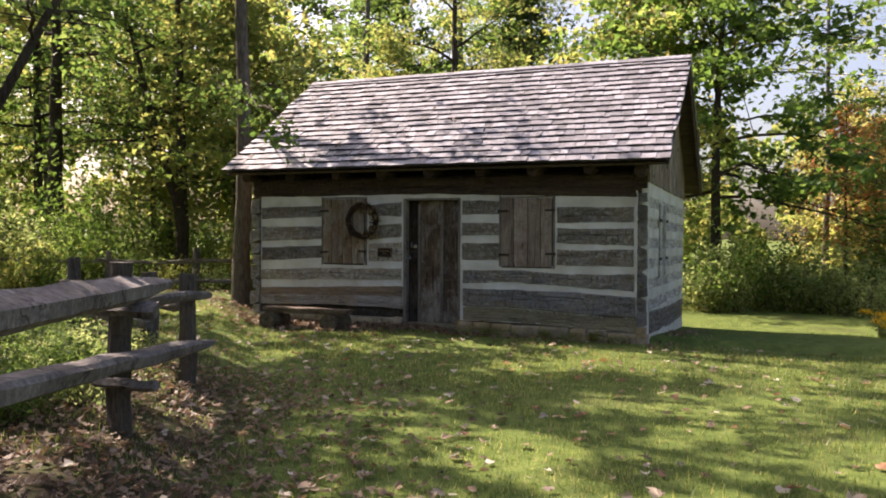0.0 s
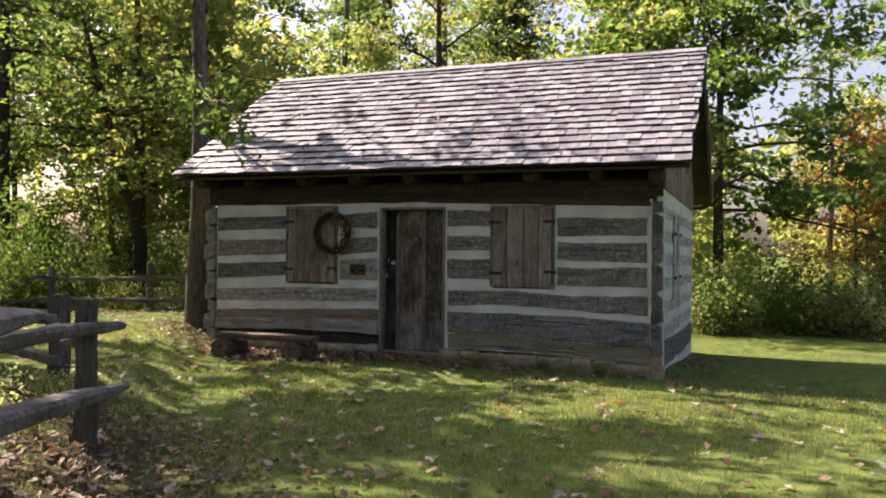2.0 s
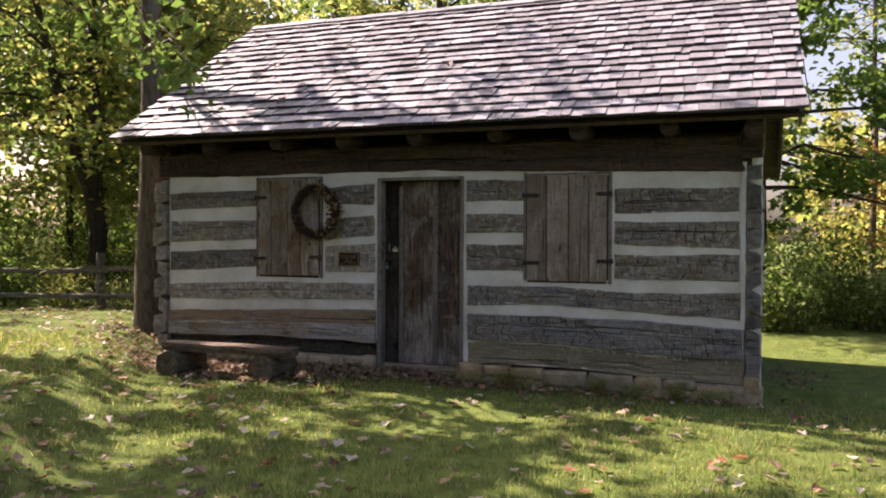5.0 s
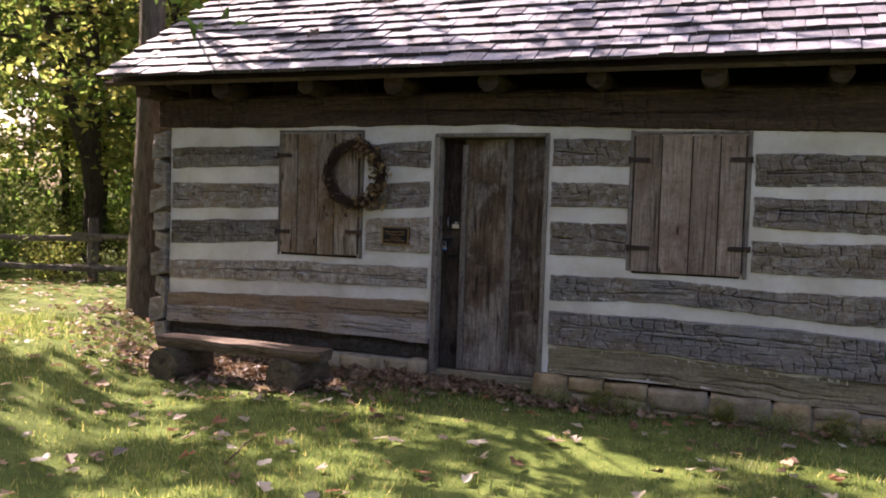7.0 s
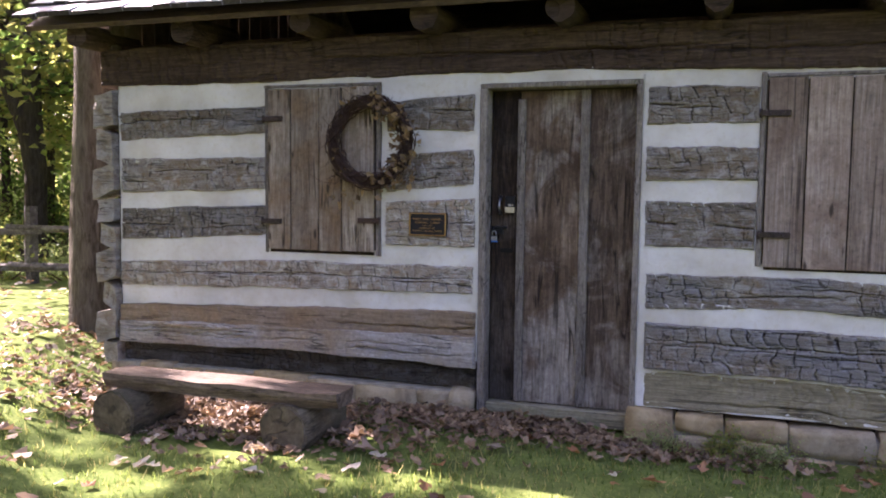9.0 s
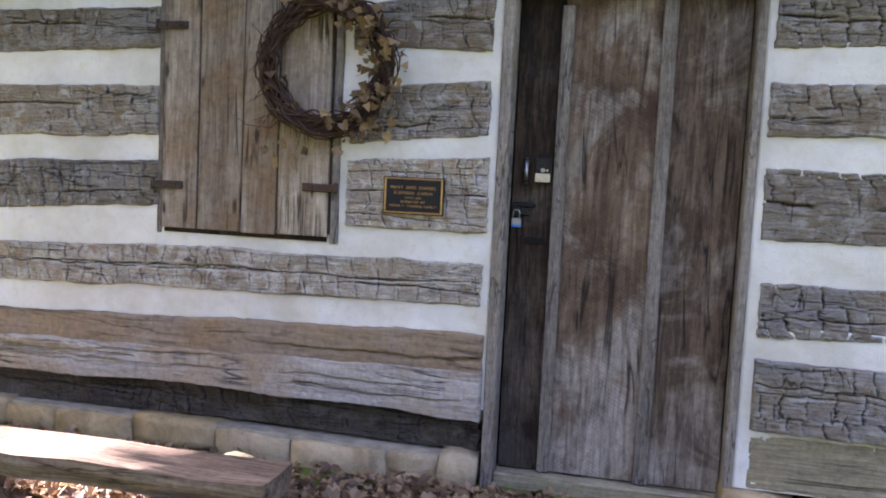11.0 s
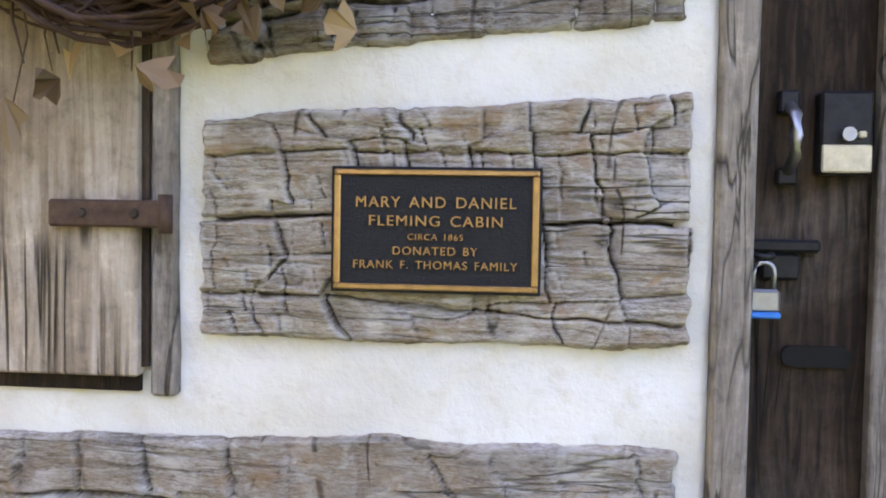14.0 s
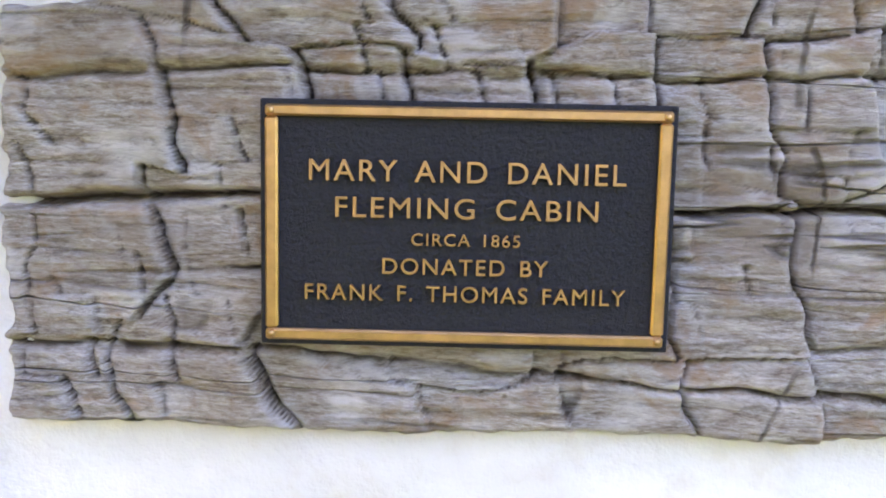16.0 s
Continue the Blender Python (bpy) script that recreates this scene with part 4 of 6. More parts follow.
# ridge cap boards
for k, x in enumerate(np.arange(RX0, RX1 - 0.1, 0.62)):
    for sgn in (-1, 1):
        bm = box_bm(0, min(0.615, RX1 - x), -0.002, 0.13, 0.03, 0.052, 0.003)
        m = Matrix.Translation((x, RIDGE[0], RIDGE[1] + 0.03 + 0.006 * (k % 2))) @ Matrix.Scale(sgn, 4, (0, 1, 0)) @ Matrix.Rotation(radians(-33), 4, "X")
        bmesh.ops.transform(bm, matrix=m, verts=bm.verts[:])
        bmesh.ops.recalc_face_normals(bm, faces=bm.faces[:])
        part("ridge_board", bm, M_SHINGLE, roof)

# gable boards on both ends
def roof_z(y):
    return EAVE[1] + (RIDGE[1] - EAVE[1]) * (y - EAVE[0]) / (RIDGE[0] - EAVE[0]) if y < RIDGE[0] else BACK[1] + (RIDGE[1] - BACK[1]) * (BACK[0] - y) / (BACK[0] - RIDGE[0])


for side_x in (3.74, -2.9):
    y = 0.0
    while y < 5.0:
        w = min(_rng.uniform(0.14, 0.2), 5.02 - y)
        bm = bmesh.new()
        zb = 2.29 - 0.012 * y if side_x > 0 else 2.2
        pts = [(y + 0.002, zb), (y + w - 0.004, zb + _rng.uniform(-0.01, 0.01)), (y + w - 0.004, roof_z(y + w) - 0.07), (y + 0.002, roof_z(y) - 0.07)]
        lo = [bm.verts.new((side_x, *p)) for p in pts]
        hi = [bm.verts.new((side_x + 0.022 + _rng.uniform(0, 0.006), *p)) for p in pts]
        for k in range(4):
            bm.faces.new((lo[k], lo[(k + 1) % 4], hi[(k + 1) % 4], hi[k]))
        bm.faces.new(lo)
        bm.faces.new(hi)
        bmesh.ops.recalc_face_normals(bm, faces=bm.faces[:])
        part("gable_board", bm, M_BOARD, cabin)
        y += w

# ---- door ----
door = thing("door", "closed dark weathered plank door with grey battens", "door")
door.parent = cabin
del door["category"]
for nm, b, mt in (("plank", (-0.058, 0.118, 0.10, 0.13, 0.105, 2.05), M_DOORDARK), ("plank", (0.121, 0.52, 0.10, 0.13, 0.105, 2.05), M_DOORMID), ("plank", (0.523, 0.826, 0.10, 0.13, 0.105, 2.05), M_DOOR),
                  ("batten", (0.108, 0.156, 0.076, 0.1, 0.105, 2.0), M_TRIM), ("batten", (0.497, 0.552, 0.076, 0.1, 0.105, 2.05), M_TRIM)):
    part(nm, box_bm(*b, bevel=0.003), mt, door)
for nm, b, mt in (("jamb", (-0.112, -0.066, -0.012, 0.13, 0.0, 2.06), M_TRIM), ("jamb", (0.83, 0.866, -0.01, 0.13, 0.1, 2.06), M_TRIM),
                  ("lintel", (-0.112, 0.866, -0.008, 0.13, 2.06, 2.09), M_TRIM), ("threshold", (-0.064, 0.828, 0.03, 0.14, 0.0, 0.098), M_SILL)):
    part(nm, box_bm(*b, bevel=0.005, rough=0.002), mt, cabin)

handle = part("pull_handle", box_bm(-0.014, 0.012, 0.085, 0.0985, 1.375, 1.405, 0.003), M_BLACK, door, "black iron pull handle worn to bare metal")
part("plate", box_bm(-0.014, 0.012, 0.085, 0.0985, 1.283, 1.305, 0.003), M_BLACK, handle)
_v, _f = tube([(-0.001, 0.088, 1.385), (0.001, 0.066, 1.37), (0.0, 0.06, 1.344), (0.001, 0.066, 1.318), (-0.001, 0.088, 1.3)], (0.007, 0.008, 0.009, 0.008, 0.007), 8)
put("grip", mesh_of("grip", _v, _f, M_STEEL, True), handle)
rim = part("rim_lock", box_bm(0.033, 0.098, 0.072, 0.0985, 1.296, 1.402, 0.004), M_BLACK, door, "black rim lock with a brass plate")
part("brass_plate", box_bm(0.035, 0.096, 0.069, 0.0725, 1.299, 1.334, 0.002), M_BRASS, rim)
_v, _f = tube([(0.066, 0.073, 1.347), (0.066, 0.064, 1.347)], (0.009, 0.009), 12)
put("keyhole", mesh_of("keyhole", _v, _f, M_STEEL), rim)
part("knob", box_bm(0.078, 0.088, 0.066, 0.073, 1.342, 1.351, 0.002), M_BRASS, rim)
hasp = part("hasp", box_bm(-0.056, 0.044, 0.084, 0.0985, 1.196, 1.213, 0.004), M_BLACK, door, "black iron hasp")
part("hasp_plate", box_bm(-0.03, 0.02, 0.088, 0.099, 1.16, 1.195, 0.004), M_BLACK, hasp)
_v, _f = tube([(-0.045, 0.1, 1.195), (-0.045, 0.07, 1.193), (-0.032, 0.066, 1.19), (-0.02, 0.07, 1.193)], (0.005,) * 4, 8)
put("staple", mesh_of("staple", _v, _f, M_BLACK, True), hasp)
# flat black piece stands in for the slot's shaded hole
_sl = bmesh.new()
bmesh.ops.create_circle(_sl, cap_ends=True, segments=24, radius=0.5)
for v in _sl.verts:
    q = v.co.copy()
    v.co = Vector((0.045 + (q.x * 0.028 + math.copysign(0.03, q.x)), 0.0955, 1.061 + q.y * 0.028))
_e = bmesh.ops.extrude_face_region(_sl, geom=_sl.faces[:])
bmesh.ops.translate(_sl, vec=(0, -0.004, 0), verts=[g for g in _e["geom"] if isinstance(g, bmesh.types.BMVert)])
bmesh.ops.recalc_face_normals(_sl, faces=_sl.faces[:])
part("latch_slot", _sl, M_HOLE, door, "latch slot with a worn rim, its shaded hole painted black")

# padlock
lock = thing("padlock", "small steel padlock with a blue band hanging from the hasp", "padlock")
part("lock_body", box_bm(-0.051, -0.012, 0.058, 0.078, 1.12, 1.15, 0.004), M_STEEL, lock)
part("band", box_bm(-0.0515, -0.0115, 0.0575, 0.0785, 1.113, 1.121, 0.002), M_BLUE, lock, "blue plastic band")
_a = np.linspace(0, math.pi, 9)
_v, _f = tube([(-0.0445, 0.068, 1.148)] + [(-0.0315 - 0.013 * math.cos(q), 0.068, 1.17 + 0.014 * math.sin(q)) for q in _a] + [(-0.0185, 0.068, 1.148)], (0.0034,) * 11, 8)
put("shackle", mesh_of("shackle", _v, _f, M_STEEL, True), lock)

# ---- shutters ----
def shutter(x0, x1, z0, z1, cuts, mats, hinge_at, seed):
    s = thing("window_shutter", "closed vertical-plank window shutter of weathered wood with iron hinges", "shutter")
    s.parent = cabin
    del s["category"]
    rr = random.Random(seed)
    xs = [x0, *cuts, x1]
    for k in range(len(xs) - 1):
        bm = box_bm(xs[k] + 0.004, xs[k + 1] - 0.004, -0.028 + rr.uniform(0, 0.004), 0.0, z0 + rr.uniform(-0.004, 0.006), z1 - rr.uniform(0, 0.006), 0.003, 0.0015, seed + k)
        part("board", bm, mats[k], s)
    # near-black sheet and strip stand in for the shade in the shutter's gaps
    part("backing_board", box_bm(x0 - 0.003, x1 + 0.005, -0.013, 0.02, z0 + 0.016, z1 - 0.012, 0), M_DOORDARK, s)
    part("sill_board", box_bm(x0 + 0.01, x1 - 0.01, -0.007, 0.03, z0 - 0.017, z0 + 0.015, 0), M_DOORDARK, s, "dark strip standing in for the shaded gap below the boards")
    for (hx0, hx1, hz, mt) in hinge_at:
        h = part("hinge", box_bm(hx0, hx1, -0.040, -0.027, hz - 0.017, hz + 0.017, 0.003, 0.001), mt, s, "flat iron strap hinge")
        out = hx0 if abs(hx0 - x0) < abs(hx1 - x1) else hx1
        v, f = tube([(out, -0.036, hz - 0.024), (out, -0.036, hz + 0.024)], (0.009, 0.009), 10)
        put("pin", mesh_of("pin", v, f, mt, True), h)
        for q in (0.3, 0.75):
            v, f = tube([(hx0 + (hx1 - hx0) * q, -0.04, hz), (hx0 + (hx1 - hx0) * q, -0.045, hz)], (0.007, 0.005), 8)
            put("nail", mesh_of("nail", v, f, M_IRON), h)
    return s


shutter(-1.595, -0.812, 1.022, 2.098, (-1.42, -1.21, -1.045), (M_BOARD, M_BOARD, M_BOARD, M_SPLIT),
        ((-1.62, -1.475, 1.897, M_IRON), (-1.63, -1.485, 1.213, M_IRON), (-0.925, -0.775, 1.232, M_RUST)), 5)
shutter(1.54, 2.345, 1.03, 2.075, (1.745, 1.965, 2.165), (M_BROWN, M_BROWN, M_BROWN, M_BROWN),
        ((1.505, 1.662, 1.88, M_IRON), (1.515, 1.68, 1.21, M_IRON), (2.235, 2.385, 1.888, M_IRON), (2.245, 2.395, 1.232, M_IRON)), 9)
for b in ((-0.806, -0.772, -0.012, 0.06, 1.0, 2.12), (-1.63, -0.772, -0.012, 0.06, 2.102, 2.122), (-1.625, -1.6, -0.008, 0.06, 1.0, 2.1),
          (1.505, 1.534, -0.012, 0.06, 1.03, 2.11), (2.352, 2.385, -0.012, 0.06, 1.01, 2.11), (1.535, 2.351, -0.01, 0.06, 2.08, 2.1)):
    part("window_casing", box_bm(*b, bevel=0.004, rough=0.002), M_TRIM, cabin)

# ---- plaque ----
plaque = thing("memorial_plaque", "black and bronze memorial plaque with raised lettering on a log", "plaque")
PX0, PX1, PZ0, PZ1, PY = -0.5665, -0.3185, 1.145, 1.2915, -0.031
part("plate", box_bm(PX0 - 0.0025, PX1 + 0.0025, PY, 0.0, PZ0 - 0.0025, PZ1 + 0.0025, 0.001), M_PLAQUE, plaque)
for b in ((PX0 + 0.001, PX1 - 0.001, PZ1 - 0.008, PZ1 - 0.001), (PX0 + 0.001, PX1 - 0.001, PZ0 + 0.001, PZ0 + 0.008), (PX0 + 0.001, PX0 + 0.0088, PZ0 + 0.0082, PZ1 - 0.0082), (PX1 - 0.0088, PX1 - 0.001, PZ0 + 0.0082, PZ1 - 0.0082)):
    part("border", box_bm(b[0], b[1], PY - 0.004, PY + 0.006, b[2], b[3], 0.0014), M_BRONZE, plaque, "raised bronze border")
for x in (PX0 + 0.0048, PX1 - 0.0048):
    for z in (PZ0 + 0.0048, PZ1 - 0.0048):
        v, f = tube([(x, PY - 0.0035, z), (x, PY - 0.0055, z)], (0.0026, 0.002), 10)
        put("screw_head", mesh_of("screw_head", v, f, M_BRONZE, True), plaque)


def letters(text, frac, width, cap):
    cu = bpy.data.curves.new("letters", "FONT")
    cu.body, cu.size, cu.extrude, cu.align_x, cu.offset = text, 1.0, 0.05, "CENTER", 0.0
    cu.space_character, cu.space_word = 1.16, 1.45
    ob = bpy.data.objects.new("letters", cu)
    scene.collection.objects.link(ob)
    bpy.context.view_layer.update()
    me = bpy.data.meshes.new_from_object(ob.evaluated_get(bpy.context.evaluated_depsgraph_get()))
    bpy.data.objects.remove(ob)
    co = np.empty(len(me.vertices) * 3, np.float32)
    me.vertices.foreach_get("co", co)
    co = co.reshape(-1, 3)
    lo, hi = co.min(0), co.max(0)
    x = (co[:, 0] - (lo[0] + hi[0]) / 2) / (hi[0] - lo[0]) * width * (PX1 - PX0)
    z = (co[:, 1] - lo[1]) / (hi[1] - lo[1]) * cap - cap / 2
    y = -(co[:, 2] - lo[2]) / (hi[2] - lo[2]) * 0.003
    co = np.stack([(PX0 + PX1) / 2 + x, PY + y, PZ1 - frac * (PZ1 - PZ0) + z], -1)
    me.vertices.foreach_set("co", co.astype(np.float32).ravel())
    me.update()
    me.materials.clear()
    me.materials.append(M_BRONZE)
    put("lettering", me, plaque, "raised bronze letters")


for row in (("MARY AND DANIEL", 0.272, 0.775, 0.0128), ("FLEMING CABIN", 0.425, 0.645, 0.0125), ("CIRCA 1865", 0.556, 0.268, 0.0074), ("DONATED BY", 0.67, 0.41, 0.0098), ("FRANK F. THOMAS FAMILY", 0.785, 0.795, 0.0098)):
    letters(*row)

# ---- wreath ----
wreath = thing("vine_wreath", "dry grapevine wreath with withered leaves hanging by the shutter", "wreath")
WC, WR = (-0.822, -0.085, 1.735), 0.255
_rw = np.random.RandomState(8)
_twigs = []
for k in range(72):
    a0, turns = _rw.uniform(0, 6.28), _rw.uniform(0.5, 1.3)
    a = np.linspace(a0, a0 + turns * 6.28, 40)
    ph, amp, r0 = _rw.uniform(0, 6.28), _rw.uniform(0.01, 0.035), WR + _rw.uniform(-0.032, 0.03)
    r = r0 + amp * np.sin(a * _rw.randint(3, 8) + ph)
    y = WC[1] + _rw.uniform(-0.02, 0.03) + amp * np.cos(a * _rw.randint(3, 7) + ph)
    pts = np.stack([WC[0] + r * np.cos(a), np.minimum(y, -0.045), WC[2] + r * np.sin(a)], -1)
    _twigs.append(tube(pts, np.linspace(0.0043, 0.0018, 40) * _rw.uniform(0.7, 1.3), 5, False))
for k in range(26):
    a = _rw.uniform(0, 6.28)
    p = np.array([WC[0] + WR * math.cos(a), WC[1], WC[2] + WR * math.sin(a)])
    d = np.array([math.cos(a + _rw.uniform(-1, 1)), _rw.uniform(-0.4, 0.1), math.sin(a + _rw.uniform(-1, 1))]) * _rw.uniform(0.05, 0.13)
    _twigs.append(tube([p, p + d * 0.5 + 0.01 * _rw.randn(3) * [1, 0.3, 1], p + d], (0.003, 0.002, 0.001), 5, False))
_v, _f = join_arrays(_twigs)
put("twined_vines", mesh_of("twined_vines", _v, _f, M_VINE, True), wreath)


def leaf_quads(pos, size, rr, flat=0.0, fold=0.25, aspect=0.7, lie=None):
    """Small folded leaves, one quad pair each, at the places given. flat: how level they lie."""
    n = len(pos)
    size = np.broadcast_to(size, (n,))[:, None]
    d = rr.randn(n, 3)
    d[:, 2] *= 1 - flat
    d /= np.linalg.norm(d, axis=1, keepdims=True) + 1e-9
    up = rr.randn(n, 3) * (1 - flat) + np.array([0, 0, 1.0]) * (0.35 + 2 * flat)
    s = np.cross(d, up)
    s /= np.linalg.norm(s, axis=1, keepdims=True) + 1e-9
    nn = np.cross(s, d)
    a = pos - d * size * 0.5
    c = pos + d * size * 0.5 - nn * size * fold * 0.5
    b = pos + s * size * aspect * 0.5 + nn * size * fold * rr.rand(n, 1)
    e = pos - s * size * aspect * 0.5 + nn * size * fold * rr.rand(n, 1)
    return np.stack([a, b, c, e], 1).reshape(-1, 3), np.arange(n * 4).reshape(-1, 4)


def broad_leaves(pos, size, rr, flat=0.7, curl=0.3):
    """Lobed fallen leaves: a five-pointed outline of quads round a raised rib."""
    n = len(pos)
    ang = rr.uniform(0, 6.28, n)
    tilt, tdir = rr.uniform(0, 1 - flat, n), rr.uniform(0, 6.28, n)
    out = np.array([(0, -0.5), (0.34, -0.3), (0.5, 0.05), (0.2, 0.12), (0.26, 0.42), (0, 0.6), (-0.26, 0.42), (-0.2, 0.12), (-0.5, 0.05), (-0.34, -0.3)])
    k = len(out)
    size = np.broadcast_to(size, (n,))
    sc = rr.uniform(0.8, 1.2, (n, k))
    x, y = out[None, :, 0] * sc * size[:, None], out[None, :, 1] * sc * size[:, None]
    z = curl * size[:, None] * ((np.abs(out[None, :, 0]) * 1.2) ** 1.5 * rr.uniform(-0.3, 1.4, (n, 1)) + 0.25 * rr.randn(n, k) * 0.5)
    ca, sa = np.cos(ang)[:, None], np.sin(ang)[:, None]
    X, Y = x * ca - y * sa, x * sa + y * ca
    Z = z + np.tan(tilt)[:, None] * (X * np.cos(tdir)[:, None] + Y * np.sin(tdir)[:, None])
    Z = Z - np.minimum(0, Z.min(1))[:, None] * 0.9
    v = np.stack([X + pos[:, None, 0], Y + pos[:, None, 1], Z + pos[:, None, 2]], -1).reshape(-1, 3)
    q = np.array([(0, 1, 2, 3), (0, 3, 4, 5), (0, 5, 6, 7), (0, 7, 8, 9)])
    f = (np.arange(n)[:, None, None] * k + q[None]).reshape(-1, 4)
    return v, f


_a = np.concatenate([_rw.uniform(-0.9, 1.5, 110), _rw.uniform(0, 6.28, 40)])
_p = np.stack([WC[0] + (WR + 0.045 * _rw.randn(150)) * np.cos(_a), np.minimum(WC[1] - 0.02 + 0.03 * _rw.randn(150), -0.05), WC[2] + (WR + 0.045 * _rw.randn(150)) * np.sin(_a)], -1)
_v, _f = leaf_quads(_p, _rw.uniform(0.03, 0.06, 150), _rw, fold=0.5)
_a = np.concatenate([_rw.uniform(-1.5, -0.1, 26), _rw.uniform(0.2, 1.4, 22)])
_p = np.stack([WC[0] + (WR + 0.05 * _rw.randn(48)) * np.cos(_a), WC[1] - 0.055 + 0.015 * _rw.randn(48), WC[2] + (WR + 0.05 * _rw.randn(48)) * np.sin(_a) - 0.03], -1)
_v2, _f2 = broad_leaves(np.zeros((48, 3)), _rw.uniform(0.022, 0.05, 48), _rw, 0.2, 1.1)
_v2 = (_v2.reshape(48, -1, 3)[..., [0, 2, 1]] * (1, -1, 1) + _p[:, None]).reshape(-1, 3)
_v, _f = np.vstack([_v, _v2]), np.vstack([_f, _f2 + len(_v)])
put("withered_leaves", mesh_of("withered_leaves", _v, _f, M_DRYLEAF), wreath, "curled tan leaves")

# a few leaves hang on thin tendrils below the ring
_rh = np.random.RandomState(22)
_hp = []
for x, z in ((-1.08, 1.4), (-1.0, 1.43), (-0.95, 1.36), (-0.9, 1.4), (-0.87, 1.43), (-0.66, 1.48), (-0.58, 1.5), (-0.55, 1.47), (-0.53, 1.53), (-1.1, 1.5), (-0.62, 1.52), (-1.03, 1.35)):
    top = np.array((WC[0] + (x - WC[0]) * 0.85, -0.085, WC[2] - math.sqrt(max(0.004, WR ** 2 - ((x - WC[0]) * 0.85) ** 2))))
    end = np.array((x, -0.07, z))
    put("tendril", mesh_of("tendril", *tube([top, (top + end) / 2 + _rh.randn(3) * (0.02, 0.006, 0.01), end], (0.0016, 0.0013, 0.001), 4, False), M_TWIG, True), wreath)
    _hp.append(end - (0, 0, 0.02))
put("tendril", mesh_of("tendril", *tube([(-0.98, -0.08, 1.54), (-1.06, -0.075, 1.47), (-1.17, -0.07, 1.48), (-1.25, -0.07, 1.53)], (0.003, 0.0025, 0.002, 0.0012), 5, False), M_TWIG, True), wreath)
_hp = np.array(_hp)
_v, _f = broad_leaves(np.zeros((12, 3)), _rh.uniform(0.035, 0.06, 12), _rh, 0.25, 0.9)
_v = (_v.reshape(12, -1, 3)[..., [0, 2, 1]] * (0.75, -0.8, 1.2) + _hp[:, None]).reshape(-1, 3)
put("hanging_leaves", mesh_of("hanging_leaves", _v, _f, M_DRYLEAF), wreath, "dry tan leaves hanging from the vine")

# ---- bench ----
bench = thing("log_bench", "low bench of a split plank on two log rounds", "bench")
_b = box_bm(-0.735, 0.735, -0.115, 0.115, 0, 0.085, 0, 0, 1, 6)
for v in _b.verts:
    v.co.y *= 0.78 + 0.22 * smooth(0.0, 0.06, v.co.z)
    v.co += noise.noise_vector(v.co * 5) * 0.009
bmesh.ops.transform(_b, matrix=pose(-1.305, -0.985, 0.277, 0, 0.4, 2.0), verts=_b.verts[:])
part("plank", _b, M_BENCH, bench, "brown split plank")
for k, (x, y) in enumerate(((-1.9, -0.96), (-0.87, -0.86))):
    a = radians(-2)
    d = np.array((-math.sin(a), math.cos(a), 0))
    c = np.array((x, y, float(np.ravel(ground_z(x, y))[0]) + 0.1))
    rr = np.random.RandomState(k + 5)
    pts = [c + d * q for q in np.linspace(-0.23, 0.22, 7)]
    v, f = tube(pts, 0.148 + 0.005 * rr.randn(7), 26)
    v = v + 0.003 * rr.randn(*v.shape)
    log_round = put("log_round", mesh_of("log_round", v, f, M_ROUND), bench, "short barked log round")
    for q, tip in ((-0.23, -0.238), (0.22, 0.228)):
        v, f = tube([c + d * q, c + d * tip], (0.139, 0.136), 26)
        put("cut_end", mesh_of("cut_end", v, f, M_ROUNDEND), log_round, "weathered round sawn end")


# ---- fences ----
def rough_pole(a, b, r0, r1, seed, flatness=0.7, sides=10, steps=10, bend=0.03):
    """A split rail or post: an uneven, faceted pole."""
    rr = np.random.RandomState(seed)
    a, b = np.array(a, float), np.array(b, float)
    s = np.linspace(0, 1, steps)
    pts = a + (b - a) * s[:, None] + (np.sin(s * np.pi) * bend)[:, None] * rr.randn(3) + 0.004 * rr.randn(steps, 3)
    v, f = tube(pts, r0 + (r1 - r0) * s, sides)
    ring = 1 + 0.16 * rr.randn(sides)
    w = v[:steps * sides].reshape(steps, sides, 3)
    w = pts[:, None] + (w - pts[:, None]) * ring[None, :, None] * (1 + 0.05 * rr.randn(steps, sides, 1))
    w[..., 2] = pts[:, None, 2] + (w[..., 2] - pts[:, None, 2]) * (flatness if abs(b[2] - a[2]) < 0.5 * np.linalg.norm(b - a) else 1)
    v[:steps * sides] = w.reshape(-1, 3)
    for base in (0, steps - 1):
        m = steps * sides + (0 if base == 0 else sides)
        v[m:m + sides] = pts[base] + (w[base] - pts[base]) * 0.05
    return v, f


def gz(x, y):
    return float(np.ravel(ground_z(x, y))[0])


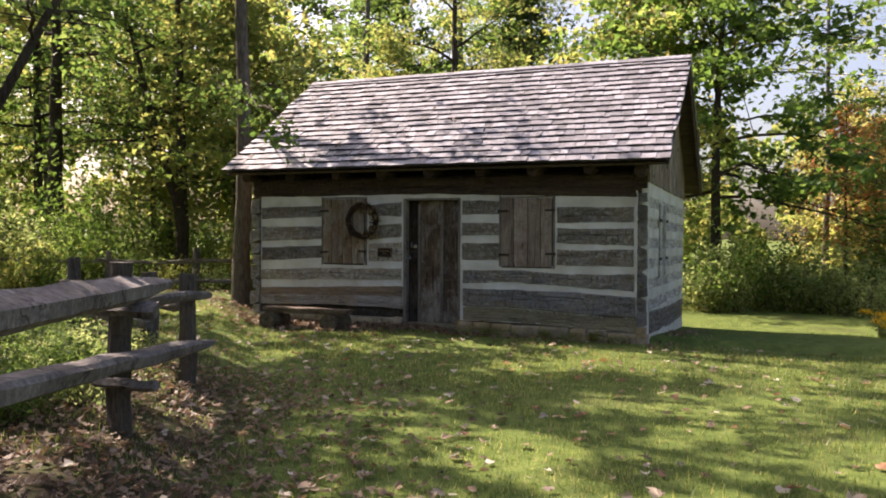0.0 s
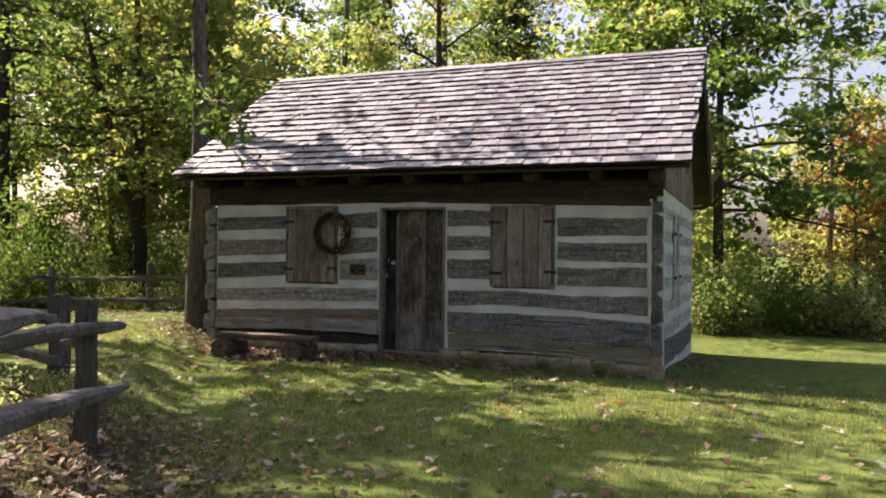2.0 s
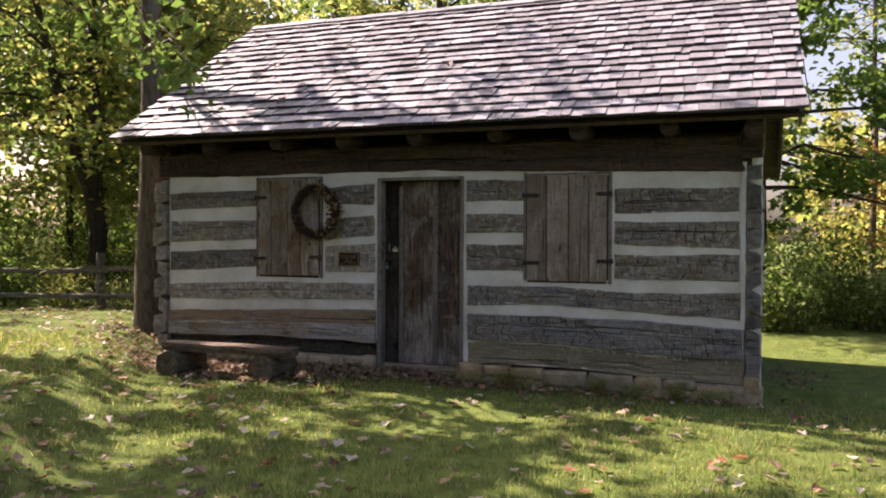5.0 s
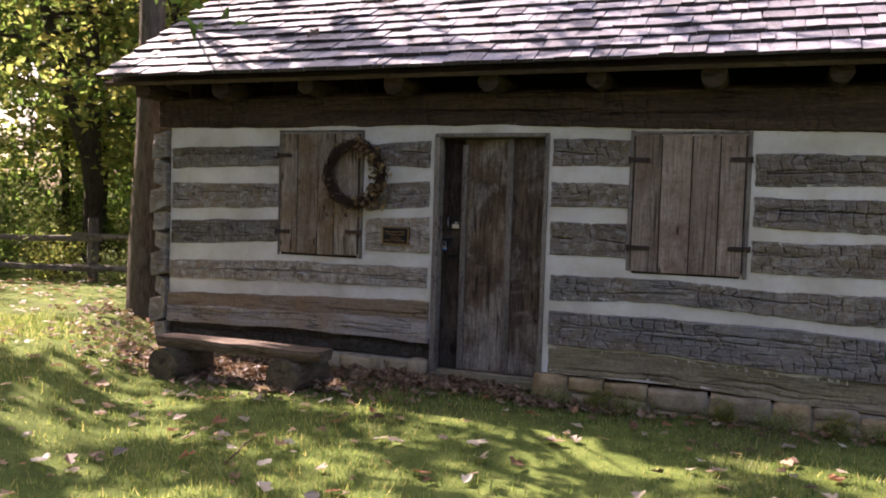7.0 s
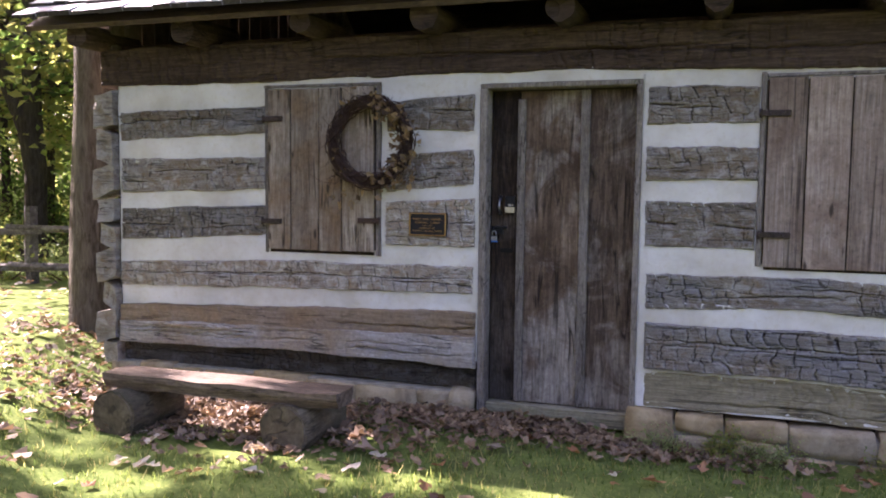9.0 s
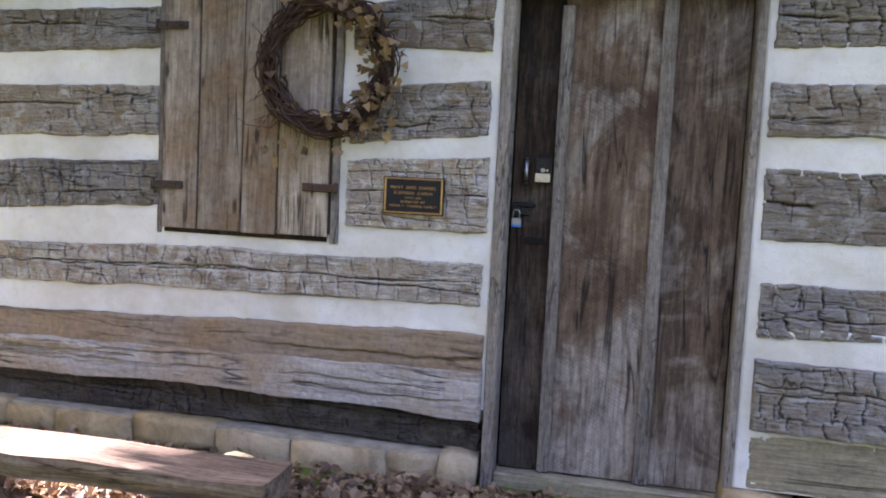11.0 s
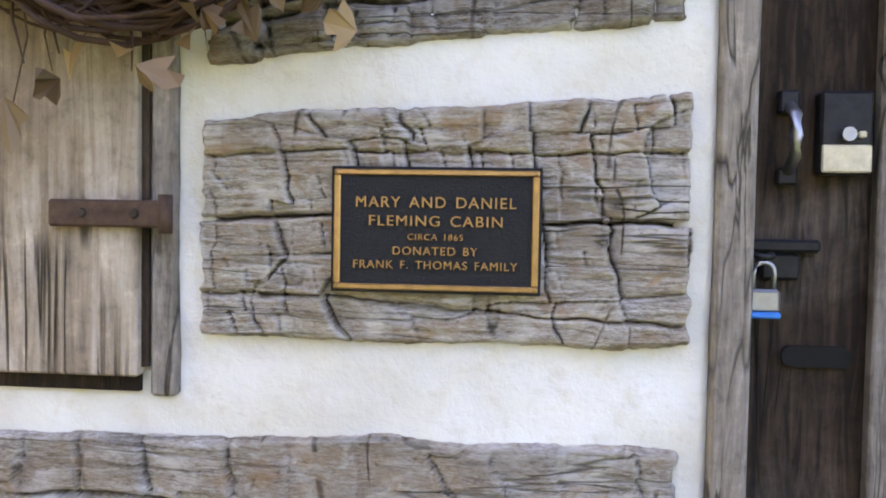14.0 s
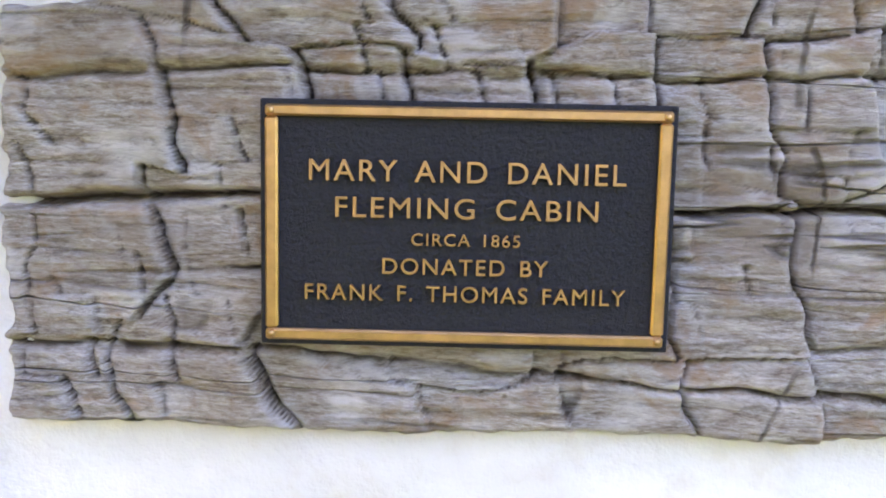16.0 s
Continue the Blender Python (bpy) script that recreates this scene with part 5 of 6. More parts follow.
def split_rail(a, b, wide, high, seed, tip=0.6, steps=16, bend=0.02):
    """A rail split from a log: a flat top, a sloping back and ragged long edges, thinner towards its far end."""
    rr = np.random.RandomState(seed)
    a, b = np.array(a, float), np.array(b, float)
    s = np.linspace(0, 1, steps)
    pts = a + (b - a) * s[:, None] + (np.sin(s * np.pi) * bend)[:, None] * rr.randn(3) + 0.003 * rr.randn(steps, 3)
    d = (b - a) / np.linalg.norm(b - a)
    sd = np.cross(d, (0, 0, 1.0))
    sd /= np.linalg.norm(sd)
    up = np.cross(sd, d)
    shape = np.array([(-0.5, 0.12), (-0.42, 0.5), (0.36, 0.46), (0.5, 0.22), (0.42, -0.3), (0.1, -0.5), (-0.3, -0.32)]) * (1 + 0.14 * rr.randn(7, 1))
    k = np.where(s < 0.8, 1.0, 1.0 - (1 - tip) * (s - 0.8) / 0.2)
    k[-1] *= 0.8
    ring = pts[:, None] + (sd[None, None] * shape[None, :, :1] * wide + up[None, None] * shape[None, :, 1:] * high) * k[:, None, None] * (1 + 0.05 * rr.randn(steps, 7, 1))
    v = ring.reshape(-1, 3)
    f = [(i * 7 + j, i * 7 + (j + 1) % 7, (i + 1) * 7 + (j + 1) % 7, (i + 1) * 7 + j) for i in range(steps - 1) for j in range(7)]
    for base in (0, (steps - 1) * 7):
        q = [(0, 1, 2, 3), (0, 3, 4, 5), (0, 5, 6, 6)]
        f += [tuple(base + i for i in (c if base else c[::-1])) for c in q[:2]]
        v = np.vstack([v, (v[base + 5] + v[base + 6]) / 2])
        f.append((base, base + 5, len(v) - 1, base + 6) if base else (base + 6, len(v) - 1, base + 5, base))
    return v, np.array(f)


fence = thing("split_rail_fence", "weathered grey split-rail fence with stout posts beside the lawn", "fence")
FA, FB = np.array((1.46, -7.85)), np.array((0.52, -6.06))
FD = FB - FA
POSTS = ((FA - FD * 1.3, 1.40, 0.10), (FA, 1.33, 0.09), (FB, 1.15, 0.075))
for k, (p, top, r) in enumerate(POSTS):
    v, f = rough_pole((*p, gz(*p) - 0.25), (p[0] + 0.01, p[1], top), r, r * 0.93, 30 + k, 1, 10, 9, 0.01)
    put("post", mesh_of("post", v, f, M_POST), fence)
side = np.array((FD[1], -FD[0])) / np.linalg.norm(FD)


def on_fence(s, off, z):
    p = FA + FD * s + side * off
    return (p[0], p[1], z)


for k, (s0, o0, z0, s1, o1, z1, wd, hg, tip) in enumerate((
        (-1.7, 0.12, 1.215, 0.42, 0.13, 1.14, 0.13, 0.14, 0.45), (0.02, 0.02, 1.02, 1.28, 0.11, 0.915, 0.12, 0.085, 0.7),
        (-1.7, 0.13, 0.99, 1.3, 0.12, 0.45, 0.14, 0.115, 0.6))):
    v, f = split_rail(on_fence(s0, o0, z0), on_fence(s1, o1, z1), wd, hg, 50 + k, tip)
    put("rail", mesh_of("rail", v, f, M_RAIL), fence, "split grey rail")
# the fence turns away from the lawn at its last post
for k, (x, y, top) in enumerate(((-1.04, -4.76, 1.08), (-2.75, -4.2, 1.2))):
    v, f = rough_pole((x, y, gz(x, y) - 0.25), (x, y + 0.01, top), 0.085, 0.08, 36 + k, 1, 10, 9, 0.01)
    put("post", mesh_of("post", v, f, M_POST), fence)
for k, (a, b) in enumerate((((0.5, -6.1, 0.86), (-1.2, -4.72, 0.8)), ((-0.95, -4.9, 0.86), (-2.9, -4.25, 0.9)), ((-0.95, -4.88, 0.5), (-2.9, -4.22, 0.55)))):
    v, f = split_rail(a, b, 0.12, 0.09, 57 + k)
    put("rail", mesh_of("rail", v, f, M_RAIL), fence, "split grey rail")
for k, (s, z) in enumerate(((-0.05, 1.04), (-0.05, 0.56), (-1.3, 1.1))):
    v, f = rough_pole(on_fence(s, -0.12, z), on_fence(s - 0.04, 0.27, z - 0.015), 0.05, 0.055, 70 + k, 0.8, 6, 5, 0.005)
    put("cross_peg", mesh_of("cross_peg", v, f, M_RAIL), fence, "split billet that carries the rails")

back_fence = thing("rail_fence", "low grey rail fence along the edge of the woods", "fence")
BD = np.array((0.93, 0.37))
BP = [np.array((-6.3, 2.6)) + BD * s for s in (2.8, 0.0, -1.93, -4.7, -7.5, -10.3)]
for k, p in enumerate(BP):
    v, f = rough_pole((*p, gz(*p) - 0.2), (*p, 1.12 + 0.06 * (k % 2)), 0.065, 0.06, 90 + k, 1, 8, 6, 0.01)
    put("post", mesh_of("post", v, f, M_RAIL), back_fence)
for k in range(len(BP) - 1):
    for z in (0.9, 0.45):
        a, b = BP[k] + BD * 0.2, BP[k + 1] - BD * 0.2
        v, f = rough_pole((a[0], a[1] - 0.07, z), (b[0], b[1] - 0.07, z + 0.03), 0.06, 0.05, 120 + k * 2 + int(z * 3), 0.85, 8, 8, 0.03)
        put("rail", mesh_of("rail", v, f, M_RAIL), back_fence)


# ---- trees ----
def tree_mesh(seed, height, r, crown_lo, spread, leaves, leaf, limbs=16, lean=(0, 0), droop=0.1, clump=0.55, fork=False, keep=1.0):
    """Wood and leaves of one tree, about its base. Returns two pairs of arrays."""
    rr = np.random.RandomState(seed)
    wood, tips = [], []

    def trunk(base, top, r0, r1, steps=12, wob=0.12):
        s = np.linspace(0, 1, steps)
        pts = base + (top - base) * s[:, None]
        off = np.cumsum(rr.randn(steps, 3) * [1, 1, 0], 0) * wob / steps ** 0.5
        pts = pts + off - off[0]
        rad = r0 + (r1 - r0) * s
        rad[0] *= 1.25
        wood.append(tube(pts, rad, 9, False))
        return pts, rad
    base = np.array((0, 0, -0.25))
    top = np.array((lean[0], lean[1], height * 0.92))
    main, rads = trunk(base, top, r, r * 0.2)
    stems = [(main, rads)]
    if fork:
        k = 2
        p2, r2 = trunk(main[k], main[k] + np.array((-0.16 * height, 0.03 * height, height * 0.7)), r * 0.75, r * 0.15)
        stems.append((p2, r2))
    for i in range(limbs):
        pts, rad = stems[i % len(stems)]
        zf = crown_lo / height + (0.97 - crown_lo / height) * (i + rr.rand()) / limbs
        j = min(len(pts) - 1.001, zf * (len(pts) - 1))
        a = int(j)
        p0 = pts[a] + (pts[a + 1] - pts[a]) * (j - a)
        az = i * 2.4 + rr.uniform(-0.5, 0.5)
        up = (zf - crown_lo / height) / (1 - crown_lo / height)
        ln = spread * (0.55 + 0.6 * math.sin(min(1, up * 1.1 + 0.15) * math.pi) ** 0.7) * rr.uniform(0.7, 1.15) * (1.0 - 0.45 * up)
        d = np.array((math.cos(az), math.sin(az), 0.25 + 0.7 * up - droop))
        s = np.linspace(0, 1, 6)
        q = p0 + d * ln * s[:, None] + np.array((0, 0, -droop * ln)) * (s ** 2)[:, None] + np.cumsum(rr.randn(6, 3), 0) * 0.05 * ln / 2.4
        q[0] = p0
        wood.append(tube(q, np.linspace(max(0.018, rad[a] * 0.45), 0.008, 6), 6, False))
        for _ in range(7):
            m = rr.uniform(0.25, 1.0)
            b = q[int(m * 5)]
            e = b + (rr.randn(3) * [1, 1, 0.55] + d * 0.5) * 0.28 * ln
            wood.append(tube([b, (b + e) / 2 + rr.randn(3) * 0.04 * ln, e], (0.014, 0.009, 0.004), 4, False))
            tips.append((b + e) / 2)
            tips.append(e)
        tips.append(q[-1])
    tips = np.array(tips)
    if keep < 1:
        tips = tips[rr.rand(len(tips)) < keep]
    c = rr.randint(0, len(tips), leaves)
    # leaves hang in loose layers round the twig ends, so that gaps stay open
    pos = tips[c] + rr.randn(leaves, 3) * np.array((clump, clump, clump * 0.42)) * rr.uniform(0.35, 1.0, (leaves, 1)) * rr.choice((0.5, 0.8, 1.1), (leaves, 1))
    lv = leaf_quads(pos, leaf * rr.uniform(0.6, 1.3, leaves), rr, 0.35)
    return join_arrays(wood), lv


TREE_KINDS = {}


def tree_kind(name, bark, leafmat, *args, **kw):
    w, l = tree_mesh(*args, **kw)
    TREE_KINDS[name] = (mesh_of("trunk", *w, bark, True), mesh_of("crown", *l, leafmat))


def plant_tree(kind, x, y, scale=1.0, turn=0.0, label="", group="woodland trees"):
    wood, crown = TREE_KINDS[kind]
    t = thing("tree", label, "tree", group, at=(x, y, gz(x, y)))
    t.rotation_euler = (0, 0, turn)
    t.scale = (scale,) * 3
    put("trunk", wood, t)
    put("crown", crown, t)
    return t


tree_kind("near", M_BARK, M_LEAF, 1, 13, 0.175, 6.4, 2.6, 800, 0.16, limbs=10, droop=0.2, clump=0.36)
tree_kind("twin", M_BARKD, M_LEAF, 2, 9.5, 0.19, 3.0, 3.2, 6000, 0.16, limbs=24, droop=0.15, fork=True)
tree_kind("big", M_BARKD, M_LEAFY, 3, 12, 0.24, 5.8, 3.0, 1500, 0.17, limbs=11, droop=0.15, clump=0.38)
tree_kind("shade", M_BARKD, M_LEAFY, 11, 13, 0.2, 5.0, 4.0, 3000, 0.26, limbs=14, droop=0.12, clump=0.42, keep=0.32)
tree_kind("thin", M_BARKD, M_LEAFY, 4, 9, 0.1, 2.2, 2.2, 5000, 0.15, limbs=18)
tree_kind("sapling", M_BARKD, M_LEAFY, 5, 6.5, 0.055, 1.3, 1.7, 4500, 0.13, limbs=16)
tree_kind("maple", M_BARKD, M_LEAFD, 6, 11, 0.16, 3.2, 4.6, 13500, 0.21, limbs=26, droop=0.24, clump=0.5)
tree_kind("big_open", M_BARKD, M_LEAFY, 3, 12, 0.24, 6.6, 3.0, 800, 0.17, limbs=9, droop=0.15, clump=0.35)
tree_kind("maple_light", M_BARKD, M_LEAFY, 7, 9, 0.14, 3.0, 3.0, 8000, 0.18, limbs=22, droop=0.1)
tree_kind("birch", M_BARK, M_LEAFY, 8, 17, 0.11, 7.5, 2.2, 4500, 0.14, limbs=20)
tree_kind("autumn", M_BARKD, M_LEAFO, 9, 6, 0.06, 1.6, 1.7, 2200, 0.14, limbs=16)
tree_kind("pale", M_BARK, M_LEAFB, 17, 9, 0.06, 1.0, 1.5, 2600, 0.15, limbs=20, clump=0.4)
tree_kind("leaning", M_BARKD, M_LEAF, 15, 10, 0.1, 4.5, 3.0, 600, 0.16, limbs=14, lean=(0.0, 4.6), clump=0.45)
tree_kind("canopy", M_BARKD, M_LEAF, 12, 12, 0.17, 4.0, 3.6, 8000, 0.2, limbs=26, droop=0.2, clump=0.5)

corner_tree = plant_tree("near", -3.78, 0.78, 1.0, 0.4, "tall tree with a straight grey-brown trunk at the cabin corner")
plant_tree("twin", -9.0, 5.3, 1.0, 0.89, "dark twin-stemmed tree with green leaves behind the fence")
plant_tree("big_open", -12.6, 4.75, 1.0, 1.0, "large dark-barked tree with yellow-green leaves")
plant_tree("thin", -11.5, 7.2, 1.0, 0.3, "slender young tree with yellow-green leaves")
plant_tree("maple", 3.9, 12.4, 1.05, 0.0, "broad maple with dark green leaves, added out of view against sky light behind the cabin")
plant_tree("maple_light", 1.9, 12.6, 1.12, 1.0, "maple with sunlit yellow-green leaves")
plant_tree("birch", 7.1, 19.3, 1.0, 0.5, "tall thin tree with a pale trunk")
plant_tree("autumn", 7.4, 14.0, 1.0, 0.2, "small tree turning orange in autumn")
# trees added beside the view only for the dappled shade they throw
plant_tree("shade", -15.03, -8.52, 0.87, 1.90, "spreading tree with yellow-green leaves, added out of view to dapple the lawn")
plant_tree("shade", -7.38, -2.53, 1.30, 0.80, "spreading tree with yellow-green leaves, added out of view to dapple the lawn")
plant_tree("shade", -11.04, -8.48, 1.03, 0.08, "spreading tree with yellow-green leaves, added out of view to dapple the lawn")
plant_tree("shade", -11.26, -0.93, 1.09, 6.20, "spreading tree with yellow-green leaves, added out of view to dapple the lawn")
plant_tree("shade", -11.71, -8.49, 1.10, 0.29, "spreading tree with yellow-green leaves, added out of view to dapple the lawn")
plant_tree("shade", -7.75, -7.09, 1.00, 2.64, "spreading tree with yellow-green leaves, added out of view to dapple the lawn")
for x, y, sc, tn in ((-17.5, 8.5, 1.05, 3.0), (-15.0, 17.5, 1.2, 5.0), (-19.5, 18.0, 1.25, 1.3), (-11.0, 21.0, 1.2, 3.3)):
    plant_tree("canopy", x, y, sc, tn, "leafy green tree with low hanging boughs in the woods")
plant_tree("leaning", -5.75, -4.85, 1.0, -0.72, "dark slender tree leaning out over the bank")
for x, y, sc, tn in ((8.3, 17.2, 0.8, 0.3), (9.6, 20.5, 1.0, 1.9), (7.9, 23.0, 0.95, 3.2), (10.6, 24.5, 1.1, 4.4), (6.6, 25.5, 0.9, 5.1), (9.2, 14.6, 0.55, 2.2)):
    plant_tree("pale", x, y, sc, tn, "thin young tree with pale sunlit yellow leaves")
_rt = random.Random(21)
FOREST = []
for _ in range(900):
    if len(FOREST) >= 56:
        break
    ang, dist = _rt.uniform(-16, 88), _rt.uniform(17, 44)
    x, y = 4.5 - math.sin(radians(ang)) * dist, -11 + math.cos(radians(ang)) * dist
    if (-7 < x < 11 and y < 12.5) or (x > 2 and y < 17) or (x > -5 and y < -2):
        continue
    if 37 < math.degrees(math.atan2(2.5 - x, y + 6.4)) < 53 and _rt.random() < 0.6:
        continue
    if ang < 9 and _rt.random() < (0.9 if ang < 3 else 0.6):
        continue
    ahead, across = (x + 4.0) * -0.96 + (y + 1.0) * 0.28, (x + 4.0) * 0.28 + (y + 1.0) * 0.96
    if abs(across) < 4.0 and 0 < ahead < 17:  # a glade that lets the sun in
        continue
    if all((x - a) ** 2 + (y - b) ** 2 > 5.0 for a, b in FOREST):
        FOREST.append((x, y))
for x, y in FOREST:
    kind = _rt.choice(("thin", "thin", "big", "twin", "sapling", "birch", "maple_light", "near"))
    plant_tree(kind, x, y, _rt.uniform(0.8, 1.25), _rt.uniform(0, 6.28), {
        "thin": "slender young tree with yellow-green leaves", "big": "large dark-barked tree with yellow-green leaves", "twin": "dark twin-stemmed tree with green leaves",
        "sapling": "bushy sapling with yellow-green leaves", "birch": "tall thin tree with a pale trunk", "maple_light": "maple with sunlit yellow-green leaves", "near": "tall tree with a straight grey-brown trunk"}[kind])
for k, (x, y, kind) in enumerate(((-6.8, 6.5, "sapling"), (-5.8, 11.5, "thin"), (-12.0, 8.5, "thin"), (-2.5, 12.0, "sapling"), (8.6, 11.5, "sapling"), (8.3, 15.2, "autumn"), 
                                   (9.4, 17.5, "autumn"), (-4.2, 18.5, "canopy"), (-13, -7.5, "big"), (-8.0, -8.5, "maple_light"), (-4.6, 14, "big"))):
    plant_tree(kind, x, y, 0.9 + 0.05 * (k % 4), k * 1.3, {"canopy": "leafy green tree with low hanging boughs in the woods", "sapling": "bushy sapling with yellow-green leaves", "thin": "slender young tree with yellow-green leaves", "maple_light": "maple with sunlit yellow-green leaves", "autumn": "small tree turning orange in autumn",
               "big": "large dark-barked tree with yellow-green leaves", "twin": "dark twin-stemmed tree with green leaves", "near": "tall tree with a straight grey-brown trunk"}[kind])

# unseen trees behind the camera, added to keep sky light off the front wall
for k in range(30):
    a = radians(-25 - 10.2 * k + 3 * math.sin(k * 7))
    d = 15 + 7 * ((k * 37) % 11) / 11 + (14 if a > radians(-150) else 0)  # open lawn to the east, so that more sky light comes in
    x, y = 5 - math.sin(a) * d, -9 + math.cos(a) * d
    if a < radians(-262):
        continue
    kind = ("maple_light", "twin", "thin", "maple", "big")[k % 5]
    plant_tree(kind, x, y, 1.05 + 0.1 * (k % 3), k * 0.9, {"maple_light": "maple with sunlit yellow-green leaves", "twin": "dark twin-stemmed tree with green leaves", "thin": "slender young tree with yellow-green leaves", "maple": "broad maple with dark green leaves, added out of view against sky light", "big": "large dark-barked tree with yellow-green leaves"}[kind])

# far woods behind everything
_rf = np.random.RandomState(31)
_n = 52000
_ang, _dist = np.radians(_rf.uniform(-30, 100, _n)), _rf.uniform(42, 60, _n)
_fx, _fy = 4.5 - np.sin(_ang) * _dist, -11 + np.cos(_ang) * _dist
_col = fbm(_ang * 9, _dist * 0.12, 6)
_top = 4 + 5 * smooth(-0.1, 0.25, _ang) + 7 * smooth(0.25, 0.55, _ang) + 7 * fbm(_ang * 14, _dist * 0, 8)
_fz = _rf.uniform(0, 1, _n) ** 1.25 * _top
_ok = vnoise(_ang * 60, _fz * 0.7, 9) > -0.05
_p = np.stack([_fx, _fy, _fz], -1)[_ok]
_v, _f = leaf_quads(_p, _rf.uniform(0.35, 0.8, len(_p)), _rf, 0.3)
tagged(put("far_woods", mesh_of("far_woods", _v, _f, M_LEAFY)), "distant sunlit yellow-green woods", "woods", kind="stuff")

# ---- shrubs and weeds ----
def shrub_mesh(seed, h, w, leaves, leaf):
    rr = np.random.RandomState(seed)
    wood, tips = [], []
    for k in range(14):
        d = np.array((rr.randn() * 0.4 * w, rr.randn() * 0.4 * w, h * rr.uniform(0.6, 1.0)))
        b = np.array((rr.randn() * 0.2 * w, rr.randn() * 0.2 * w, -0.05))
        pts = [b, b + d * 0.5 + rr.randn(3) * 0.05, b + d]
        wood.append(tube(pts, (0.012, 0.008, 0.003), 4, False))
        for q in np.linspace(0.25, 1, 8):
            tips.append(b + d * q + rr.randn(3) * 0.12 * w)
    tips = np.array(tips)
    pos = tips[rr.randint(0, len(tips), leaves)] + rr.randn(leaves, 3) * 0.14 * w
    pos[:, 2] = np.abs(pos[:, 2])
    return join_arrays(wood), leaf_quads(pos, leaf * rr.uniform(0.5, 1.4, leaves), rr, 0.2, aspect=0.5)


SHRUBS = []
for k, (h, w, n, lf, mt) in enumerate(((1.5, 1.1, 1700, 0.1, M_WEED), (1.1, 0.9, 1300, 0.09, M_LEAF), (1.9, 1.2, 2000, 0.1, M_LEAFD), (0.6, 0.7, 800, 0.08, M_WEED), (0.8, 0.8, 900, 0.09, M_LEAFY))):
    w_, l_ = shrub_mesh(60 + k, h, w, n, lf)
    SHRUBS.append((mesh_of("stems", *w_, M_TWIG), mesh_of("leaves", *l_, mt)))


def plant_shrub(k, x, y, s, turn, label="leafy green shrub in the undergrowth"):
    t = thing("shrub", label, "shrub", "undergrowth", at=(x, y, gz(x, y)))
    t.rotation_euler, t.scale = (0, 0, turn), (s, s, s)
    put("stem_tuft", SHRUBS[k][0], t)
    put("foliage", SHRUBS[k][1], t)


for i in range(34):  # thicket behind the lawn, beyond the cabin
    plant_shrub(_rt.choice((0, 1, 2, 4, 4)), 3.6 + 0.27 * i + _rt.uniform(-0.3, 0.3), 9.0 + _rt.uniform(0, 3.6) + 0.02 * i, _rt.uniform(0.75, 1.15), _rt.uniform(0, 6.28), "dense dark green shrub at the edge of the lawn")
for i in range(44):  # weeds under the fence and along the bank
    s = _rt.uniform(-1.2, 1.9)
    p = FA + FD * s - side * _rt.uniform(0.15, 2.6)
    plant_shrub(_rt.choice((1, 1, 3)), p[0], p[1], _rt.uniform(0.32, 0.6), _rt.uniform(0, 6.28), "low green weeds growing by the fence")
for i in range(60):  # undergrowth in the woods
    a, d = radians(_rt.uniform(24, 75)), _rt.uniform(17, 34)
    x, y = 4.5 - math.sin(a) * d, -11 + math.cos(a) * d
    if x > -5.5 and y < 7:
        continue
    plant_shrub(_rt.choice((0, 1, 2, 4, 4)), x, y, _rt.uniform(0.8, 1.5), _rt.uniform(0, 6.28))
for i in range(26):  # tall sunlit thicket deeper in the woods, down to the ground
    a, d = radians(_rt.uniform(14, 62)), _rt.uniform(28, 42)
    x, y = 4.5 - math.sin(a) * d, -11 + math.cos(a) * d
    if x > -8 and y < 13:
        continue
    plant_shrub(_rt.choice((1, 4, 4, 2)), x, y, _rt.uniform(1.2, 1.9), _rt.uniform(0, 6.28), "tall yellow-green thicket shrub deep in the woods")
for k in range(9):  # along the back fence
    p = BP[1] + BD * (-1.1 * k + 1.2) + np.array((0.1, 0.5))
    plant_shrub((1, 3, 4)[k % 3], p[0], p[1], 0.8, k * 1.1)

# goldenrod at the edge of the lawn
GS = 0.6
gold = thing("goldenrod", "yellow-flowering goldenrod leaning over the edge of the lawn", "plant", at=(7.15, 3.5, gz(7.15, 3.5)))
gold.scale = (GS, GS, GS)
_rg = np.random.RandomState(3)
_st, _fl, _lf = [], [], []
for k in range(16):
    d = np.array((_rg.uniform(-0.55, 0.3), _rg.uniform(-0.35, 0.3), _rg.uniform(0.35, 0.8)))
    _st.append(tube([np.zeros(3), d * 0.55 + (0, 0, 0.08), d], (0.006, 0.005, 0.003), 5, False))
    _fl.append(d + _rg.randn(90, 3) * (0.07, 0.05, 0.035))
    _lf.append(d * _rg.uniform(0.15, 0.9, (40, 1)) + _rg.randn(40, 3) * 0.05)
put("stem_tuft", mesh_of("stems", *join_arrays(_st), M_TWIG), gold)
put("bloom", mesh_of("flowers", *leaf_quads(np.vstack(_fl), 0.03, _rg), M_GOLD), gold, "bright yellow flower plumes")
put("foliage", mesh_of("leaves", *leaf_quads(np.abs(np.vstack(_lf) * (1, 1, 0)) * 0 + np.vstack(_lf), 0.09, _rg, aspect=0.3), M_WEED), gold)

